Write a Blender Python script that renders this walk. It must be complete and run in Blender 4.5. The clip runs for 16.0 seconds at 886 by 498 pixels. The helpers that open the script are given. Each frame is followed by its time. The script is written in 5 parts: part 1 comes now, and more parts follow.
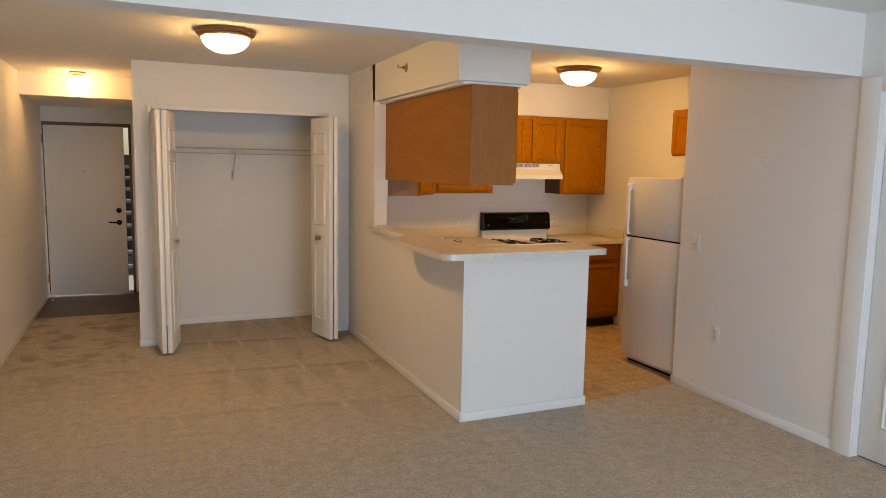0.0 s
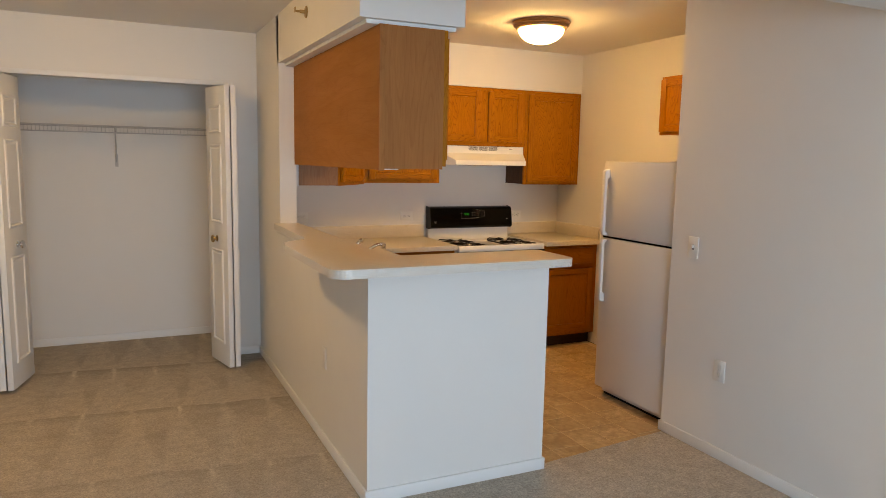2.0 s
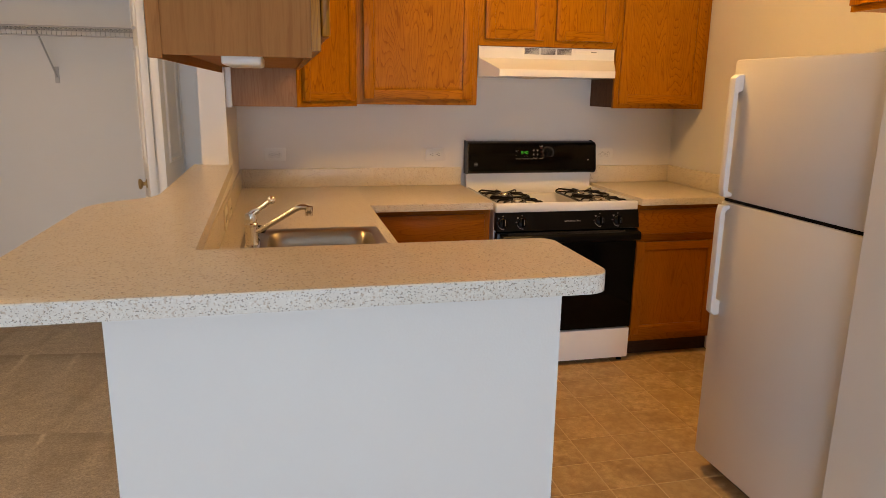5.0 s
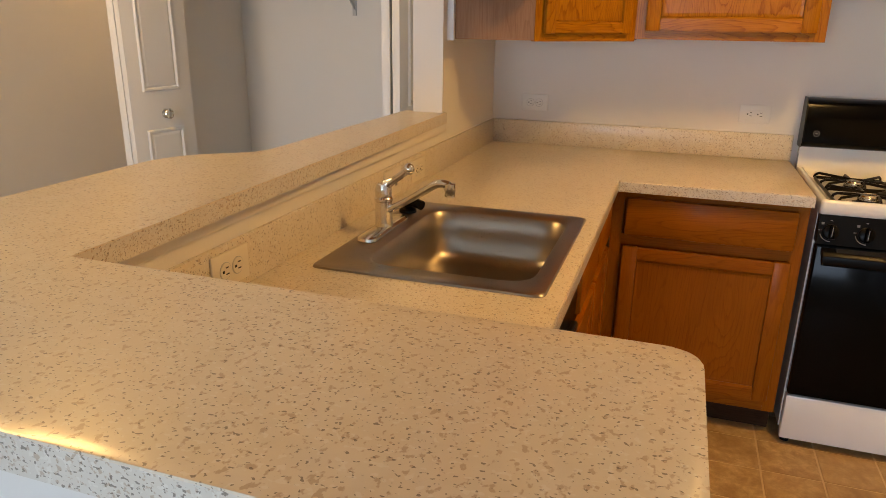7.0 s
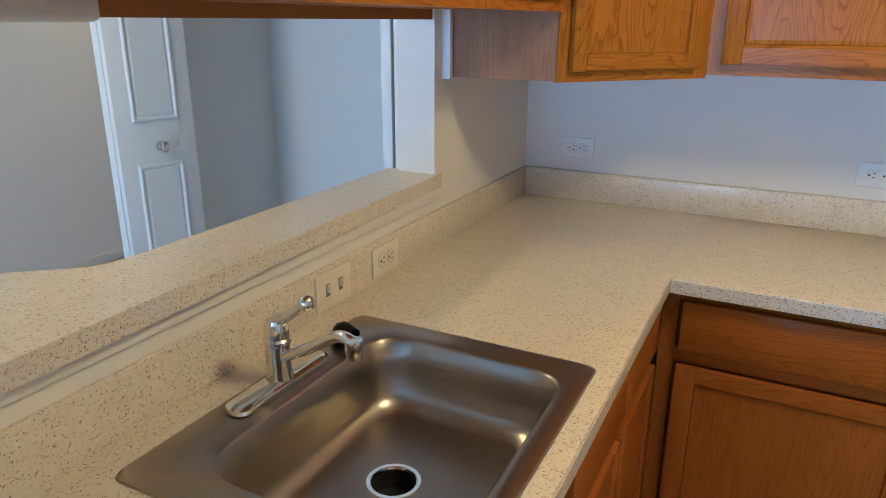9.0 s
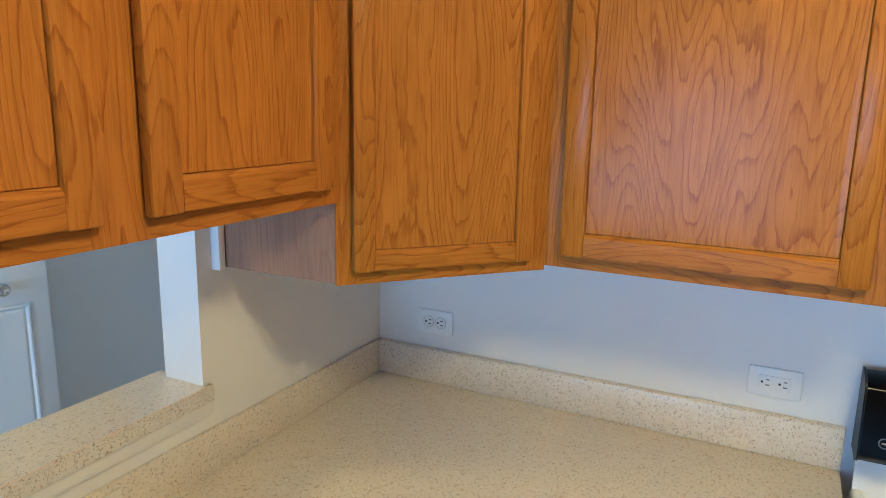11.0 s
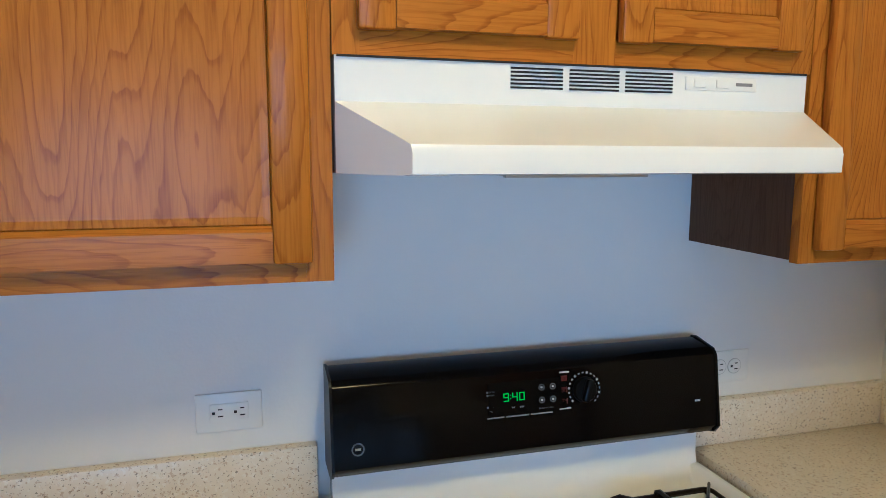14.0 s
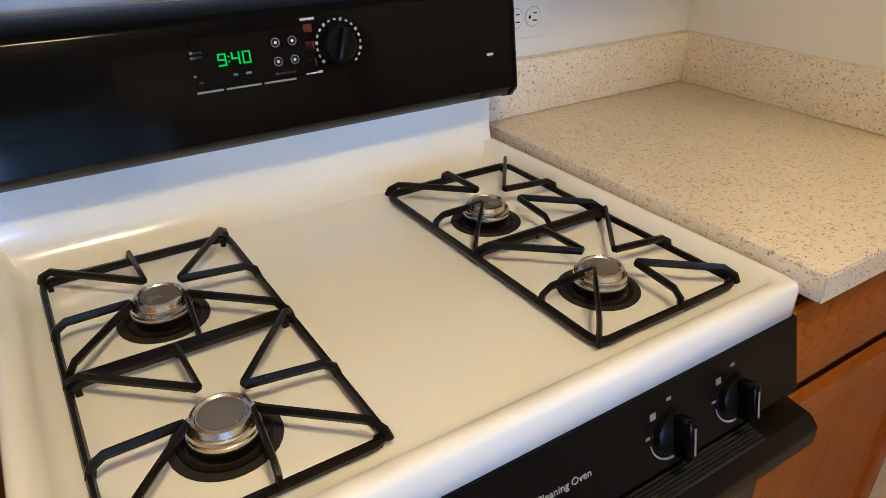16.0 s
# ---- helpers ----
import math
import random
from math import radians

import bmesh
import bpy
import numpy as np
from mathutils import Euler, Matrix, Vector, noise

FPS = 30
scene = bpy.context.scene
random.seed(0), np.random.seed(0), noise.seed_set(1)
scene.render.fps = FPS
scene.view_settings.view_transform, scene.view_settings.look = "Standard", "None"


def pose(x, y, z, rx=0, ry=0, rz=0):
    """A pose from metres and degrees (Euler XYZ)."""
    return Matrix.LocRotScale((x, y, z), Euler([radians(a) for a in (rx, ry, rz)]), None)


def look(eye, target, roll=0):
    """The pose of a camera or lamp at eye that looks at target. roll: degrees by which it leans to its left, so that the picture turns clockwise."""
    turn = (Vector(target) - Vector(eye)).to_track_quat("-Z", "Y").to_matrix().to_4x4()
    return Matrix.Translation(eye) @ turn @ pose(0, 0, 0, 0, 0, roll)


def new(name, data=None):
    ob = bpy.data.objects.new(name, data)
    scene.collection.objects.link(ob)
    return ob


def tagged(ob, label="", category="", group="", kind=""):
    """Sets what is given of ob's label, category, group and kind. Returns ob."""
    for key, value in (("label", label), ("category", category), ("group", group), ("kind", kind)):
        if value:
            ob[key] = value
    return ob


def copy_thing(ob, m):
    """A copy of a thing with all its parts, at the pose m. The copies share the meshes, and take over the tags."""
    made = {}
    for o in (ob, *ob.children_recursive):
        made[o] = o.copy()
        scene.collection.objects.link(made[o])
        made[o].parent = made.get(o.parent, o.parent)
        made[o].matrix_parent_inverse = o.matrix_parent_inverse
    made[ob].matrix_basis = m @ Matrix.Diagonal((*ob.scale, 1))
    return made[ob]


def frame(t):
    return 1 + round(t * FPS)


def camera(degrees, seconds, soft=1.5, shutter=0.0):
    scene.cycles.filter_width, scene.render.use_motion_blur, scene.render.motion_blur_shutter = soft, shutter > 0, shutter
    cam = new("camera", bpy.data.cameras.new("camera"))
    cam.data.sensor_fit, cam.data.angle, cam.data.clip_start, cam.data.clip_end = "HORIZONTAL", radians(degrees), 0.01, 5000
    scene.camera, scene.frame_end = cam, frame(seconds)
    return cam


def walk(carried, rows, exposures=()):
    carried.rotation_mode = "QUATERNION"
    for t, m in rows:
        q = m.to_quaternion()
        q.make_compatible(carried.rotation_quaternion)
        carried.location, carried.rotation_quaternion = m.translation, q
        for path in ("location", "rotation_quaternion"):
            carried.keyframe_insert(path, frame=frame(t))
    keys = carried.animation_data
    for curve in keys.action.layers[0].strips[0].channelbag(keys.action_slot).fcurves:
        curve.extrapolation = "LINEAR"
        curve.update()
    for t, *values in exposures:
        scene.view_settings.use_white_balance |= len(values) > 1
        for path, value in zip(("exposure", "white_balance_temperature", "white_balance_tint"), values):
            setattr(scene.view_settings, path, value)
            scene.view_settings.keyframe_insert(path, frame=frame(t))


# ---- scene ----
cam = camera(65.7, 16.0, soft=0.85)
PATH = [
    (0, (0.161, 0.142, 1.635), (0.954, 1.962, 1.397), 1.0),
    (0.5, (0.355, 0.387, 1.606), (1.155, 2.205, 1.369), 1.2),
    (1, (0.559, 0.664, 1.583), (1.374, 2.475, 1.348), 1.0),
    (1.5, (0.832, 0.926, 1.565), (1.664, 2.729, 1.328), 1.0),
    (2, (1.03, 1.178, 1.567), (1.869, 2.975, 1.309), 1.1),
    (2.5, (1.218, 1.481, 1.56), (2.058, 3.272, 1.262), 1.0),
    (3, (1.42, 1.757, 1.548), (2.263, 3.538, 1.208), 1.0),
    (3.2, (1.524, 1.87, 1.547), (2.369, 3.647, 1.19), 0.9),
    (5.3, (2.445, 2.77, 1.45), (2.715, 4.692, 0.966), 0.9),
    (5.5, (2.51, 2.865, 1.444), (2.649, 4.794, 0.937), 0.9),
    (6, (2.671, 3.093, 1.433), (2.54, 5.013, 0.886), 0.8),
    (6.5, (2.841, 3.294, 1.43), (2.476, 5.168, 0.834), 0.8),
    (7, (2.905, 3.482, 1.424), (2.299, 5.283, 0.799), 0.8),
    (7.5, (2.912, 3.692, 1.423), (2.153, 5.43, 0.788), 1.0),
    (8, (2.905, 3.858, 1.442), (2.089, 5.566, 0.798), 0.8),
    (8.2, (2.916, 3.937, 1.451), (2.088, 5.641, 0.811), 0.5),
    (10.3, (3.035, 4.616, 1.655), (2.15, 6.307, 1.056), 0.8),
    (10.5, (3.077, 4.68, 1.673), (2.19, 6.389, 1.131), 0.9),
    (11, (3.172, 4.837, 1.715), (2.298, 6.589, 1.309), 1.1),
    (11.5, (3.194, 4.943, 1.729), (2.378, 6.738, 1.397), 1.0),
    (12, (3.172, 5.045, 1.756), (2.685, 6.963, 1.47), 0.7),
    (12.5, (3.167, 5.103, 1.734), (3.227, 7.085, 1.474), 0.3),
    (13, (3.154, 5.122, 1.681), (3.514, 7.074, 1.435), 0.2),
    (13.5, (3.169, 5.198, 1.622), (3.663, 7.121, 1.378), 0.2),
    (14, (3.239, 5.301, 1.554), (3.787, 7.205, 1.281), 0.2),
    (14.5, (3.306, 5.395, 1.465), (3.87, 7.242, 0.945), -0.0),
    (15, (3.358, 5.479, 1.413), (4.017, 7.218, 0.677), -0.3),
    (15.5, (3.372, 5.536, 1.361), (4.269, 7.117, 0.527), -0.6),
    (16, (3.454, 5.567, 1.308), (4.404, 7.045, 0.352), -0.3),
]

EXPOSURES = [(0.0, -0.38, 8100, 20), (0.5, -0.30, 8000, 19), (3.0, -0.31, 7600, 16), (5.5, -0.25, 8200, 22), (7.0, -0.09, 7700, 17), (7.4, -0.01, 5800, 6), (8.0, 0.02, 4720, 4),
             (10.3, 0.17, 4450, 0), (11.5, 0.34, 4380, -2), (12.2, 0.25, 4350, -3), (13.5, 0.12, 4330, -1), (14.0, 0.0, 4480, 1), (14.5, 0.13, 4830, 4), (15.0, 0.40, 4820, 6), (16.0, 0.38, 4760, 8)]

walk(cam, [(t, look(eye, target, roll)) for t, eye, target, roll in PATH], EXPOSURES)

# ---- world and large lights ----
world = bpy.data.worlds.new("world")
scene.world = world
world.use_nodes = True
sky = world.node_tree.nodes.new("ShaderNodeTexSky")
sky.sky_type, sky.sun_disc, sky.sun_elevation, sky.sun_rotation = "NISHITA", False, radians(48), radians(160)
world.node_tree.nodes["Background"].inputs["Strength"].default_value = 0.12
world.node_tree.links.new(sky.outputs[0], world.node_tree.nodes["Background"].inputs["Color"])
sun = new("sun", bpy.data.lights.new("sun", "SUN"))
sun.data.energy, sun.data.angle, sun.data.color = 5.0, radians(0.5), (1.0, 0.95, 0.88)
sun.matrix_world = look((6, 20, 14), (0, 9, 0))
day = new("window_daylight", bpy.data.lights.new("window_daylight", "AREA"))
day.data.shape, day.data.size, day.data.size_y, day.data.energy, day.data.color = "RECTANGLE", 2.7, 2.0, 228, (0.46, 0.69, 1.0)
day.matrix_world = look((1.75, -2.33, 1.08), (1.75, 5, 1.08))

# ---- helpers of this scene ----
WORLD_AT = {}


def thing(name, at, label, category, group=""):
    ob = new(name)
    ob.empty_display_size = 0.05
    ob.location = at
    WORLD_AT[ob.name] = Matrix.Translation(at)
    return tagged(ob, label, category, group)


def mesh_of(name, bm, material, smooth=35):
    bmesh.ops.recalc_face_normals(bm, faces=bm.faces)
    me = bpy.data.meshes.new(name)
    if smooth:
        lay = bm.faces.layers.int.get("flat")
        for f in bm.faces:
            f.smooth = not (lay and f[lay])
    bm.to_mesh(me)
    bm.free()
    if smooth:
        me.set_sharp_from_angle(angle=radians(smooth))
    me.materials.append(material)
    return me


def part(name, bm, material, parent, label="", m=None, smooth=35):
    """One mesh under a thing or a part. Its points are in the world, or local to m where m is given."""
    base = WORLD_AT[parent.name]
    if m is None:
        m = base
        bm.transform(m.inverted())
    ob = new(name, mesh_of(name, bm, material, smooth))
    ob.parent = parent
    ob.matrix_basis = base.inverted() @ m
    WORLD_AT[ob.name] = m.copy()
    return tagged(ob, label)


def structure(name, bm, material, label="", smooth=0):
    ob = new(name, mesh_of(name, bm, material, smooth))
    WORLD_AT[ob.name] = Matrix.Identity(4)
    return tagged(ob, label, kind="structure")


def flat_layer(bm):
    return bm.faces.layers.int.get("flat") or bm.faces.layers.int.new("flat")


def box(bm, x0, x1, y0, y1, z0, z1, b=0.0, seg=2):
    lay = flat_layer(bm)
    v = [bm.verts.new((x, y, z)) for z in (z0, z1) for y in (y0, y1) for x in (x0, x1)]
    fs = [bm.faces.new([v[i] for i in q]) for q in ((0, 2, 3, 1), (4, 5, 7, 6), (0, 1, 5, 4), (2, 6, 7, 3), (0, 4, 6, 2), (1, 3, 7, 5))]
    for f in fs:
        f[lay] = 1
    if b:
        es = list({e for f in fs for e in f.edges})
        bmesh.ops.bevel(bm, geom=es, offset=b, segments=seg, affect="EDGES", profile=0.5)
    return bm


def boxes(*rows, b=0.0):
    bm = bmesh.new()
    for r in rows:
        box(bm, *r, b=b)
    return bm


def prism(bm, pts, axis, a0, a1, b=0.0):
    """A polygon in the two other axes, drawn out along one axis."""
    def put(p, a):
        q = list(p)
        q.insert("xyz".index(axis), a)
        return bm.verts.new(q)
    lay = flat_layer(bm) if b else None
    lo, hi = [put(p, a0) for p in pts], [put(p, a1) for p in pts]
    fs = [bm.faces.new(lo), bm.faces.new(hi[::-1])]
    n = len(pts)
    for i in range(n):
        fs.append(bm.faces.new((lo[i], hi[i], hi[(i + 1) % n], lo[(i + 1) % n])))
    if b:
        for f in fs:
            f[lay] = 1
        bmesh.ops.bevel(bm, geom=list({e for f in fs for e in f.edges}), offset=b, segments=2, affect="EDGES", profile=0.5)
    return bm


def loft(bm, loops, ends=(True, True)):
    rings = [[bm.verts.new(p) for p in loop] for loop in loops]
    n = len(rings[0])
    for a, c in zip(rings, rings[1:]):
        for i in range(n):
            bm.faces.new((a[i], a[(i + 1) % n], c[(i + 1) % n], c[i]))
    if ends[0]:
        bm.faces.new(rings[0][::-1])
    if ends[1]:
        bm.faces.new(rings[-1])
    return bm


def lathe(bm, profile, m=None, n=32, hollow=False):
    """Rings of (radius, height) about z, then moved by m."""
    m = m or Matrix.Identity(4)
    if hollow:
        profile = [*profile, profile[0]]
    loft(bm, [[m @ Vector((r * math.cos(2 * math.pi * i / n), r * math.sin(2 * math.pi * i / n), z)) for i in range(n)] for r, z in profile], (not hollow, not hollow))
    if hollow:
        bmesh.ops.remove_doubles(bm, verts=bm.verts, dist=1e-6)
    return bm


def tube(bm, pts, r, n=8, closed=False, wide=1.0):
    pts = [Vector(p) for p in pts]
    loops = []
    for i, p in enumerate(pts):
        a = pts[i - 1] if i or closed else p
        c = pts[(i + 1) % len(pts)] if i + 1 < len(pts) or closed else p
        d = (c - a).normalized()
        side = d.cross(Vector((0, 0, 1)))
        side = side.normalized() if side.length > 0.05 else d.cross(Vector((0, 1, 0))).normalized()
        up = side.cross(d).normalized()
        rad = r[i] if isinstance(r, (list, tuple)) else r
        loops.append([p + side * (rad * wide * math.cos(2 * math.pi * k / n)) + up * (rad * math.sin(2 * math.pi * k / n)) for k in range(n)])
    if closed:
        loops.append(loops[0])
        loft(bm, loops, (False, False))
        bmesh.ops.remove_doubles(bm, verts=bm.verts, dist=1e-5)
    else:
        loft(bm, loops)
    return bm


def rounded(pts, radii, n=6):
    """A closed outline with its corners rounded."""
    out, k = [], len(pts)
    for i in range(k):
        p, a, c = Vector(pts[i]), Vector(pts[i - 1]), Vector(pts[(i + 1) % k])
        r = radii[i] if isinstance(radii, (list, tuple)) else radii
        if r <= 0:
            out.append(tuple(p))
            continue
        u, w = (a - p).normalized(), (c - p).normalized()
        s, e = p + u * r, p + w * r
        for j in range(n + 1):
            f = j / n
            out.append(tuple(s * (1 - f) ** 2 + p * 2 * f * (1 - f) + e * f ** 2))
    return out


def smooth_line(pts, n=5, closed=False):
    """Catmull-Rom through the points."""
    pts, out = [Vector(p) for p in pts], []
    k = len(pts)
    for i in range(k if closed else k - 1):
        p0, p1, p2, p3 = (pts[(i + d) % k] if closed else pts[max(0, min(k - 1, i + d))] for d in (-1, 0, 1, 2))
        for j in range(n):
            t = j / n
            out.append(0.5 * ((2 * p1) + (p2 - p0) * t + (2 * p0 - 5 * p1 + 4 * p2 - p3) * t * t + (3 * p1 - p0 - 3 * p2 + p3) * t ** 3))
    return out if closed else out + [pts[-1]]


def writing(name, text, size, material, parent, m):
    """Letters as a thin mesh, in the x-z plane of m, facing its -y."""
    cu = bpy.data.curves.new("letters", "FONT")
    cu.body, cu.size, cu.align_x, cu.align_y, cu.extrude = text, size, "CENTER", "CENTER", 0.0004
    tmp = bpy.data.objects.new("letters", cu)
    scene.collection.objects.link(tmp)
    me = bpy.data.meshes.new_from_object(tmp.evaluated_get(bpy.context.evaluated_depsgraph_get()))
    bpy.data.objects.remove(tmp)
    me.materials.clear()
    me.materials.append(material)
    me.transform(pose(0, 0, 0, 90))
    ob = new(name, me)
    ob.parent = parent
    ob.matrix_basis = WORLD_AT[parent.name].inverted() @ m
    return ob


# ---- materials ----
def material(name, colour=(0.8, 0.8, 0.8), rough=0.5, metal=0.0, coat=0.0, spec=0.5):
    mat = bpy.data.materials.new(name)
    mat.use_nodes = True
    b = mat.node_tree.nodes["Principled BSDF"]
    b.inputs["Base Color"].default_value = (*colour, 1)
    b.inputs["Roughness"].default_value = rough
    b.inputs["Metallic"].default_value = metal
    b.inputs["Coat Weight"].default_value = coat
    b.inputs["Coat Roughness"].default_value = 0.17
    b.inputs["Specular IOR Level"].default_value = spec
    return mat


class Nodes:
    """Short hand for building a material's nodes."""

    def __init__(self, mat, coords="Object", scale=(1, 1, 1), vary=0.0):
        self.t = mat.node_tree
        self.b = self.t.nodes["Principled BSDF"]
        self.co = self.t.nodes.new("ShaderNodeTexCoord").outputs[coords]
        self.p = self.mapped(scale, vary)

    def n(self, kind, **sets):
        node = self.t.nodes.new(kind)
        for k, v in sets.items():
            node.inputs[k].default_value = v
        return node

    def link(self, a, b):
        self.t.links.new(a, b)

    def mapped(self, scale, vary=0.0):
        mp = self.t.nodes.new("ShaderNodeMapping")
        mp.inputs["Scale"].default_value = scale
        src = self.co
        if vary:
            info = self.t.nodes.new("ShaderNodeObjectInfo")
            mul = self.n("ShaderNodeVectorMath")
            mul.operation = "MULTIPLY_ADD"
            comb = self.t.nodes.new("ShaderNodeCombineXYZ")
            for i in range(3):
                m = self.math("MULTIPLY", info.outputs["Random"], vary * (1 + 0.37 * i))
                self.link(m, comb.inputs[i])
            mul.inputs[1].default_value = (1, 1, 1)
            self.link(src, mul.inputs[0])
            self.link(comb.outputs[0], mul.inputs[2])
            src = mul.outputs[0]
        self.link(src, mp.inputs["Vector"])
        return mp.outputs[0]

    def math(self, op, a, b=None, clamp=False):
        m = self.t.nodes.new("ShaderNodeMath")
        m.operation, m.use_clamp = op, clamp
        for i, v in enumerate((a, b)):
            if v is None:
                continue
            if isinstance(v, (int, float)):
                m.inputs[i].default_value = v
            else:
                self.link(v, m.inputs[i])
        return m.outputs[0]

    def noise(self, scale, detail=3.0, rough=0.55, at=None, distort=0.0):
        nz = self.n("ShaderNodeTexNoise", Scale=scale, Detail=detail, Roughness=rough, Distortion=distort)
        self.link(at if at is not None else self.p, nz.inputs["Vector"])
        return nz.outputs["Fac"]

    def ramp(self, fac, *stops):
        r = self.t.nodes.new("ShaderNodeValToRGB")
        while len(r.color_ramp.elements) < len(stops):
            r.color_ramp.elements.new(0.5)
        for e, (pos, col) in zip(r.color_ramp.elements, stops):
            e.position = pos
            e.color = (*col, 1) if len(col) == 3 else col
        self.link(fac, r.inputs[0])
        return r.outputs[0]

    def mix(self, fac, a, b, blend="MIX"):
        m = self.t.nodes.new("ShaderNodeMix")
        m.data_type, m.blend_type = "RGBA", blend
        for sock, v in ((m.inputs[0], fac), (m.inputs[6], a), (m.inputs[7], b)):
            if isinstance(v, (int, float)):
                sock.default_value = v
            elif isinstance(v, tuple):
                sock.default_value = (*v, 1)
            else:
                self.link(v, sock)
        return m.outputs[2]

    def colour(self, c):
        self.link(c, self.b.inputs["Base Color"])

    def bump(self, height, strength=0.2, distance=0.002):
        b = self.n("ShaderNodeBump", Strength=strength, Distance=distance)
        self.link(height, b.inputs["Height"])
        self.link(b.outputs[0], self.b.inputs["Normal"])

    def rough(self, fac, lo, hi):
        r = self.n("ShaderNodeMapRange")
        r.inputs["To Min"].default_value, r.inputs["To Max"].default_value = lo, hi
        self.link(fac, r.inputs["Value"])
        self.link(r.outputs[0], self.b.inputs["Roughness"])


def paint(name, colour, rough=0.6, peel=0.25, spec=0.35):
    mat = material(name, colour, rough, spec=spec)
    g = Nodes(mat)
    big, mid, fine = g.noise(0.9, 2), g.noise(7, 4), g.noise(170, 3)
    c = g.mix(g.math("MULTIPLY", big, 0.5), colour, tuple(k * 0.93 for k in colour))
    g.colour(g.mix(g.math("MULTIPLY", mid, 0.22), c, tuple(k * 0.88 for k in colour)))
    g.bump(g.math("ADD", fine, g.math("MULTIPLY", mid, 2.0)), peel, 0.0012)
    g.rough(mid, rough - 0.08, rough + 0.1)
    return mat


def oak(name, along, light, dark, coat, rough, strong=0.62, porous=0.42, ring=26.0):
    """Plain-sliced oak: long nested growth rings with a sharp and a fading side, broken up by pores along the grain."""
    mat = material(name, light, rough, coat=coat, spec=0.07 if coat else 0.05)
    s = [6.5, 6.5, 6.5]
    s[along] = 1.05
    g = Nodes(mat, "Object", tuple(s), vary=9.0)
    f = [260.0, 260.0, 260.0]
    f[along] = 11.0
    fine = g.mapped(tuple(f), 9.0)
    j = [46.0, 46.0, 46.0]
    j[along] = 8.0
    jag = g.noise(1.0, 2, 0.6, at=g.mapped(tuple(j), 9.0))
    field = g.math("ADD", g.noise(1.0, 1.2, 0.42), g.math("MULTIPLY", jag, 0.034))
    cycle = g.math("FRACT", g.math("MULTIPLY", field, ring))
    line = g.ramp(cycle, (0.0, (0, 0, 0)), (0.05, (1, 1, 1)), (0.15, (0.80, 0.80, 0.80)), (0.26, (0.22, 0.22, 0.22)), (0.70, (0, 0, 0)))
    soft = g.noise(2.2, 3, 0.6)
    pores = g.noise(1.0, 2, 0.6, at=fine)
    c = g.mix(soft, light, tuple(k * 0.74 for k in light))
    pore = g.ramp(pores, (0.46, (0, 0, 0)), (0.60, (1, 1, 1)))
    dash = g.math("ADD", g.math("MULTIPLY", pore, 0.25), 0.75)
    swell = g.math("ADD", g.math("MULTIPLY", g.noise(2.6, 2), 0.9), 0.35)
    c = g.mix(g.math("MULTIPLY", g.math("MULTIPLY", g.math("MULTIPLY", line, strong), dash), swell, True), c, dark)
    c = g.mix(g.math("MULTIPLY", pore, porous * 0.75), c, tuple(k * 0.9 for k in dark))
    g.colour(c)
    g.bump(g.math("ADD", g.math("MULTIPLY", pore, -0.5), g.math("MULTIPLY", line, -0.6)), 0.28, 0.0006)
    g.rough(soft, rough - 0.06, rough + 0.1)
    return mat


def laminate(name, pale, warm, dense, fine=1.0):
    mat = material(name, pale, 0.3, coat=0.35)
    g = Nodes(mat)
    base = g.mix(g.noise(26, 3), warm, pale)
    a = g.ramp(g.noise(150 * fine, 2.0, 0.5, at=g.mapped((1.0, 0.75, 1.0))), (0.60 - dense, (0, 0, 0)), (0.66 - dense, (1, 1, 1)))
    c = g.mix(g.math("MULTIPLY", a, 0.55), base, (0.42, 0.27, 0.15))
    w = g.ramp(g.noise(120 * fine, 1.0, 0.5, at=g.mapped((1.0, 1.2, 1.1))), (0.62, (0, 0, 0)), (0.66, (1, 1, 1)))
    c = g.mix(g.math("MULTIPLY", w, 0.35), c, (0.86, 0.83, 0.76))
    d = g.ramp(g.noise(240 * fine, 1.5, 0.5, at=g.mapped((0.8, 1.0, 1.0))), (0.645 - dense, (0, 0, 0)), (0.675 - dense, (1, 1, 1)))
    g.colour(g.mix(g.math("MULTIPLY", d, 0.72), c, (0.12, 0.085, 0.055)))
    g.bump(g.noise(420, 2), 0.08, 0.0004)
    g.rough(g.noise(18, 3), 0.24, 0.38)
    return mat


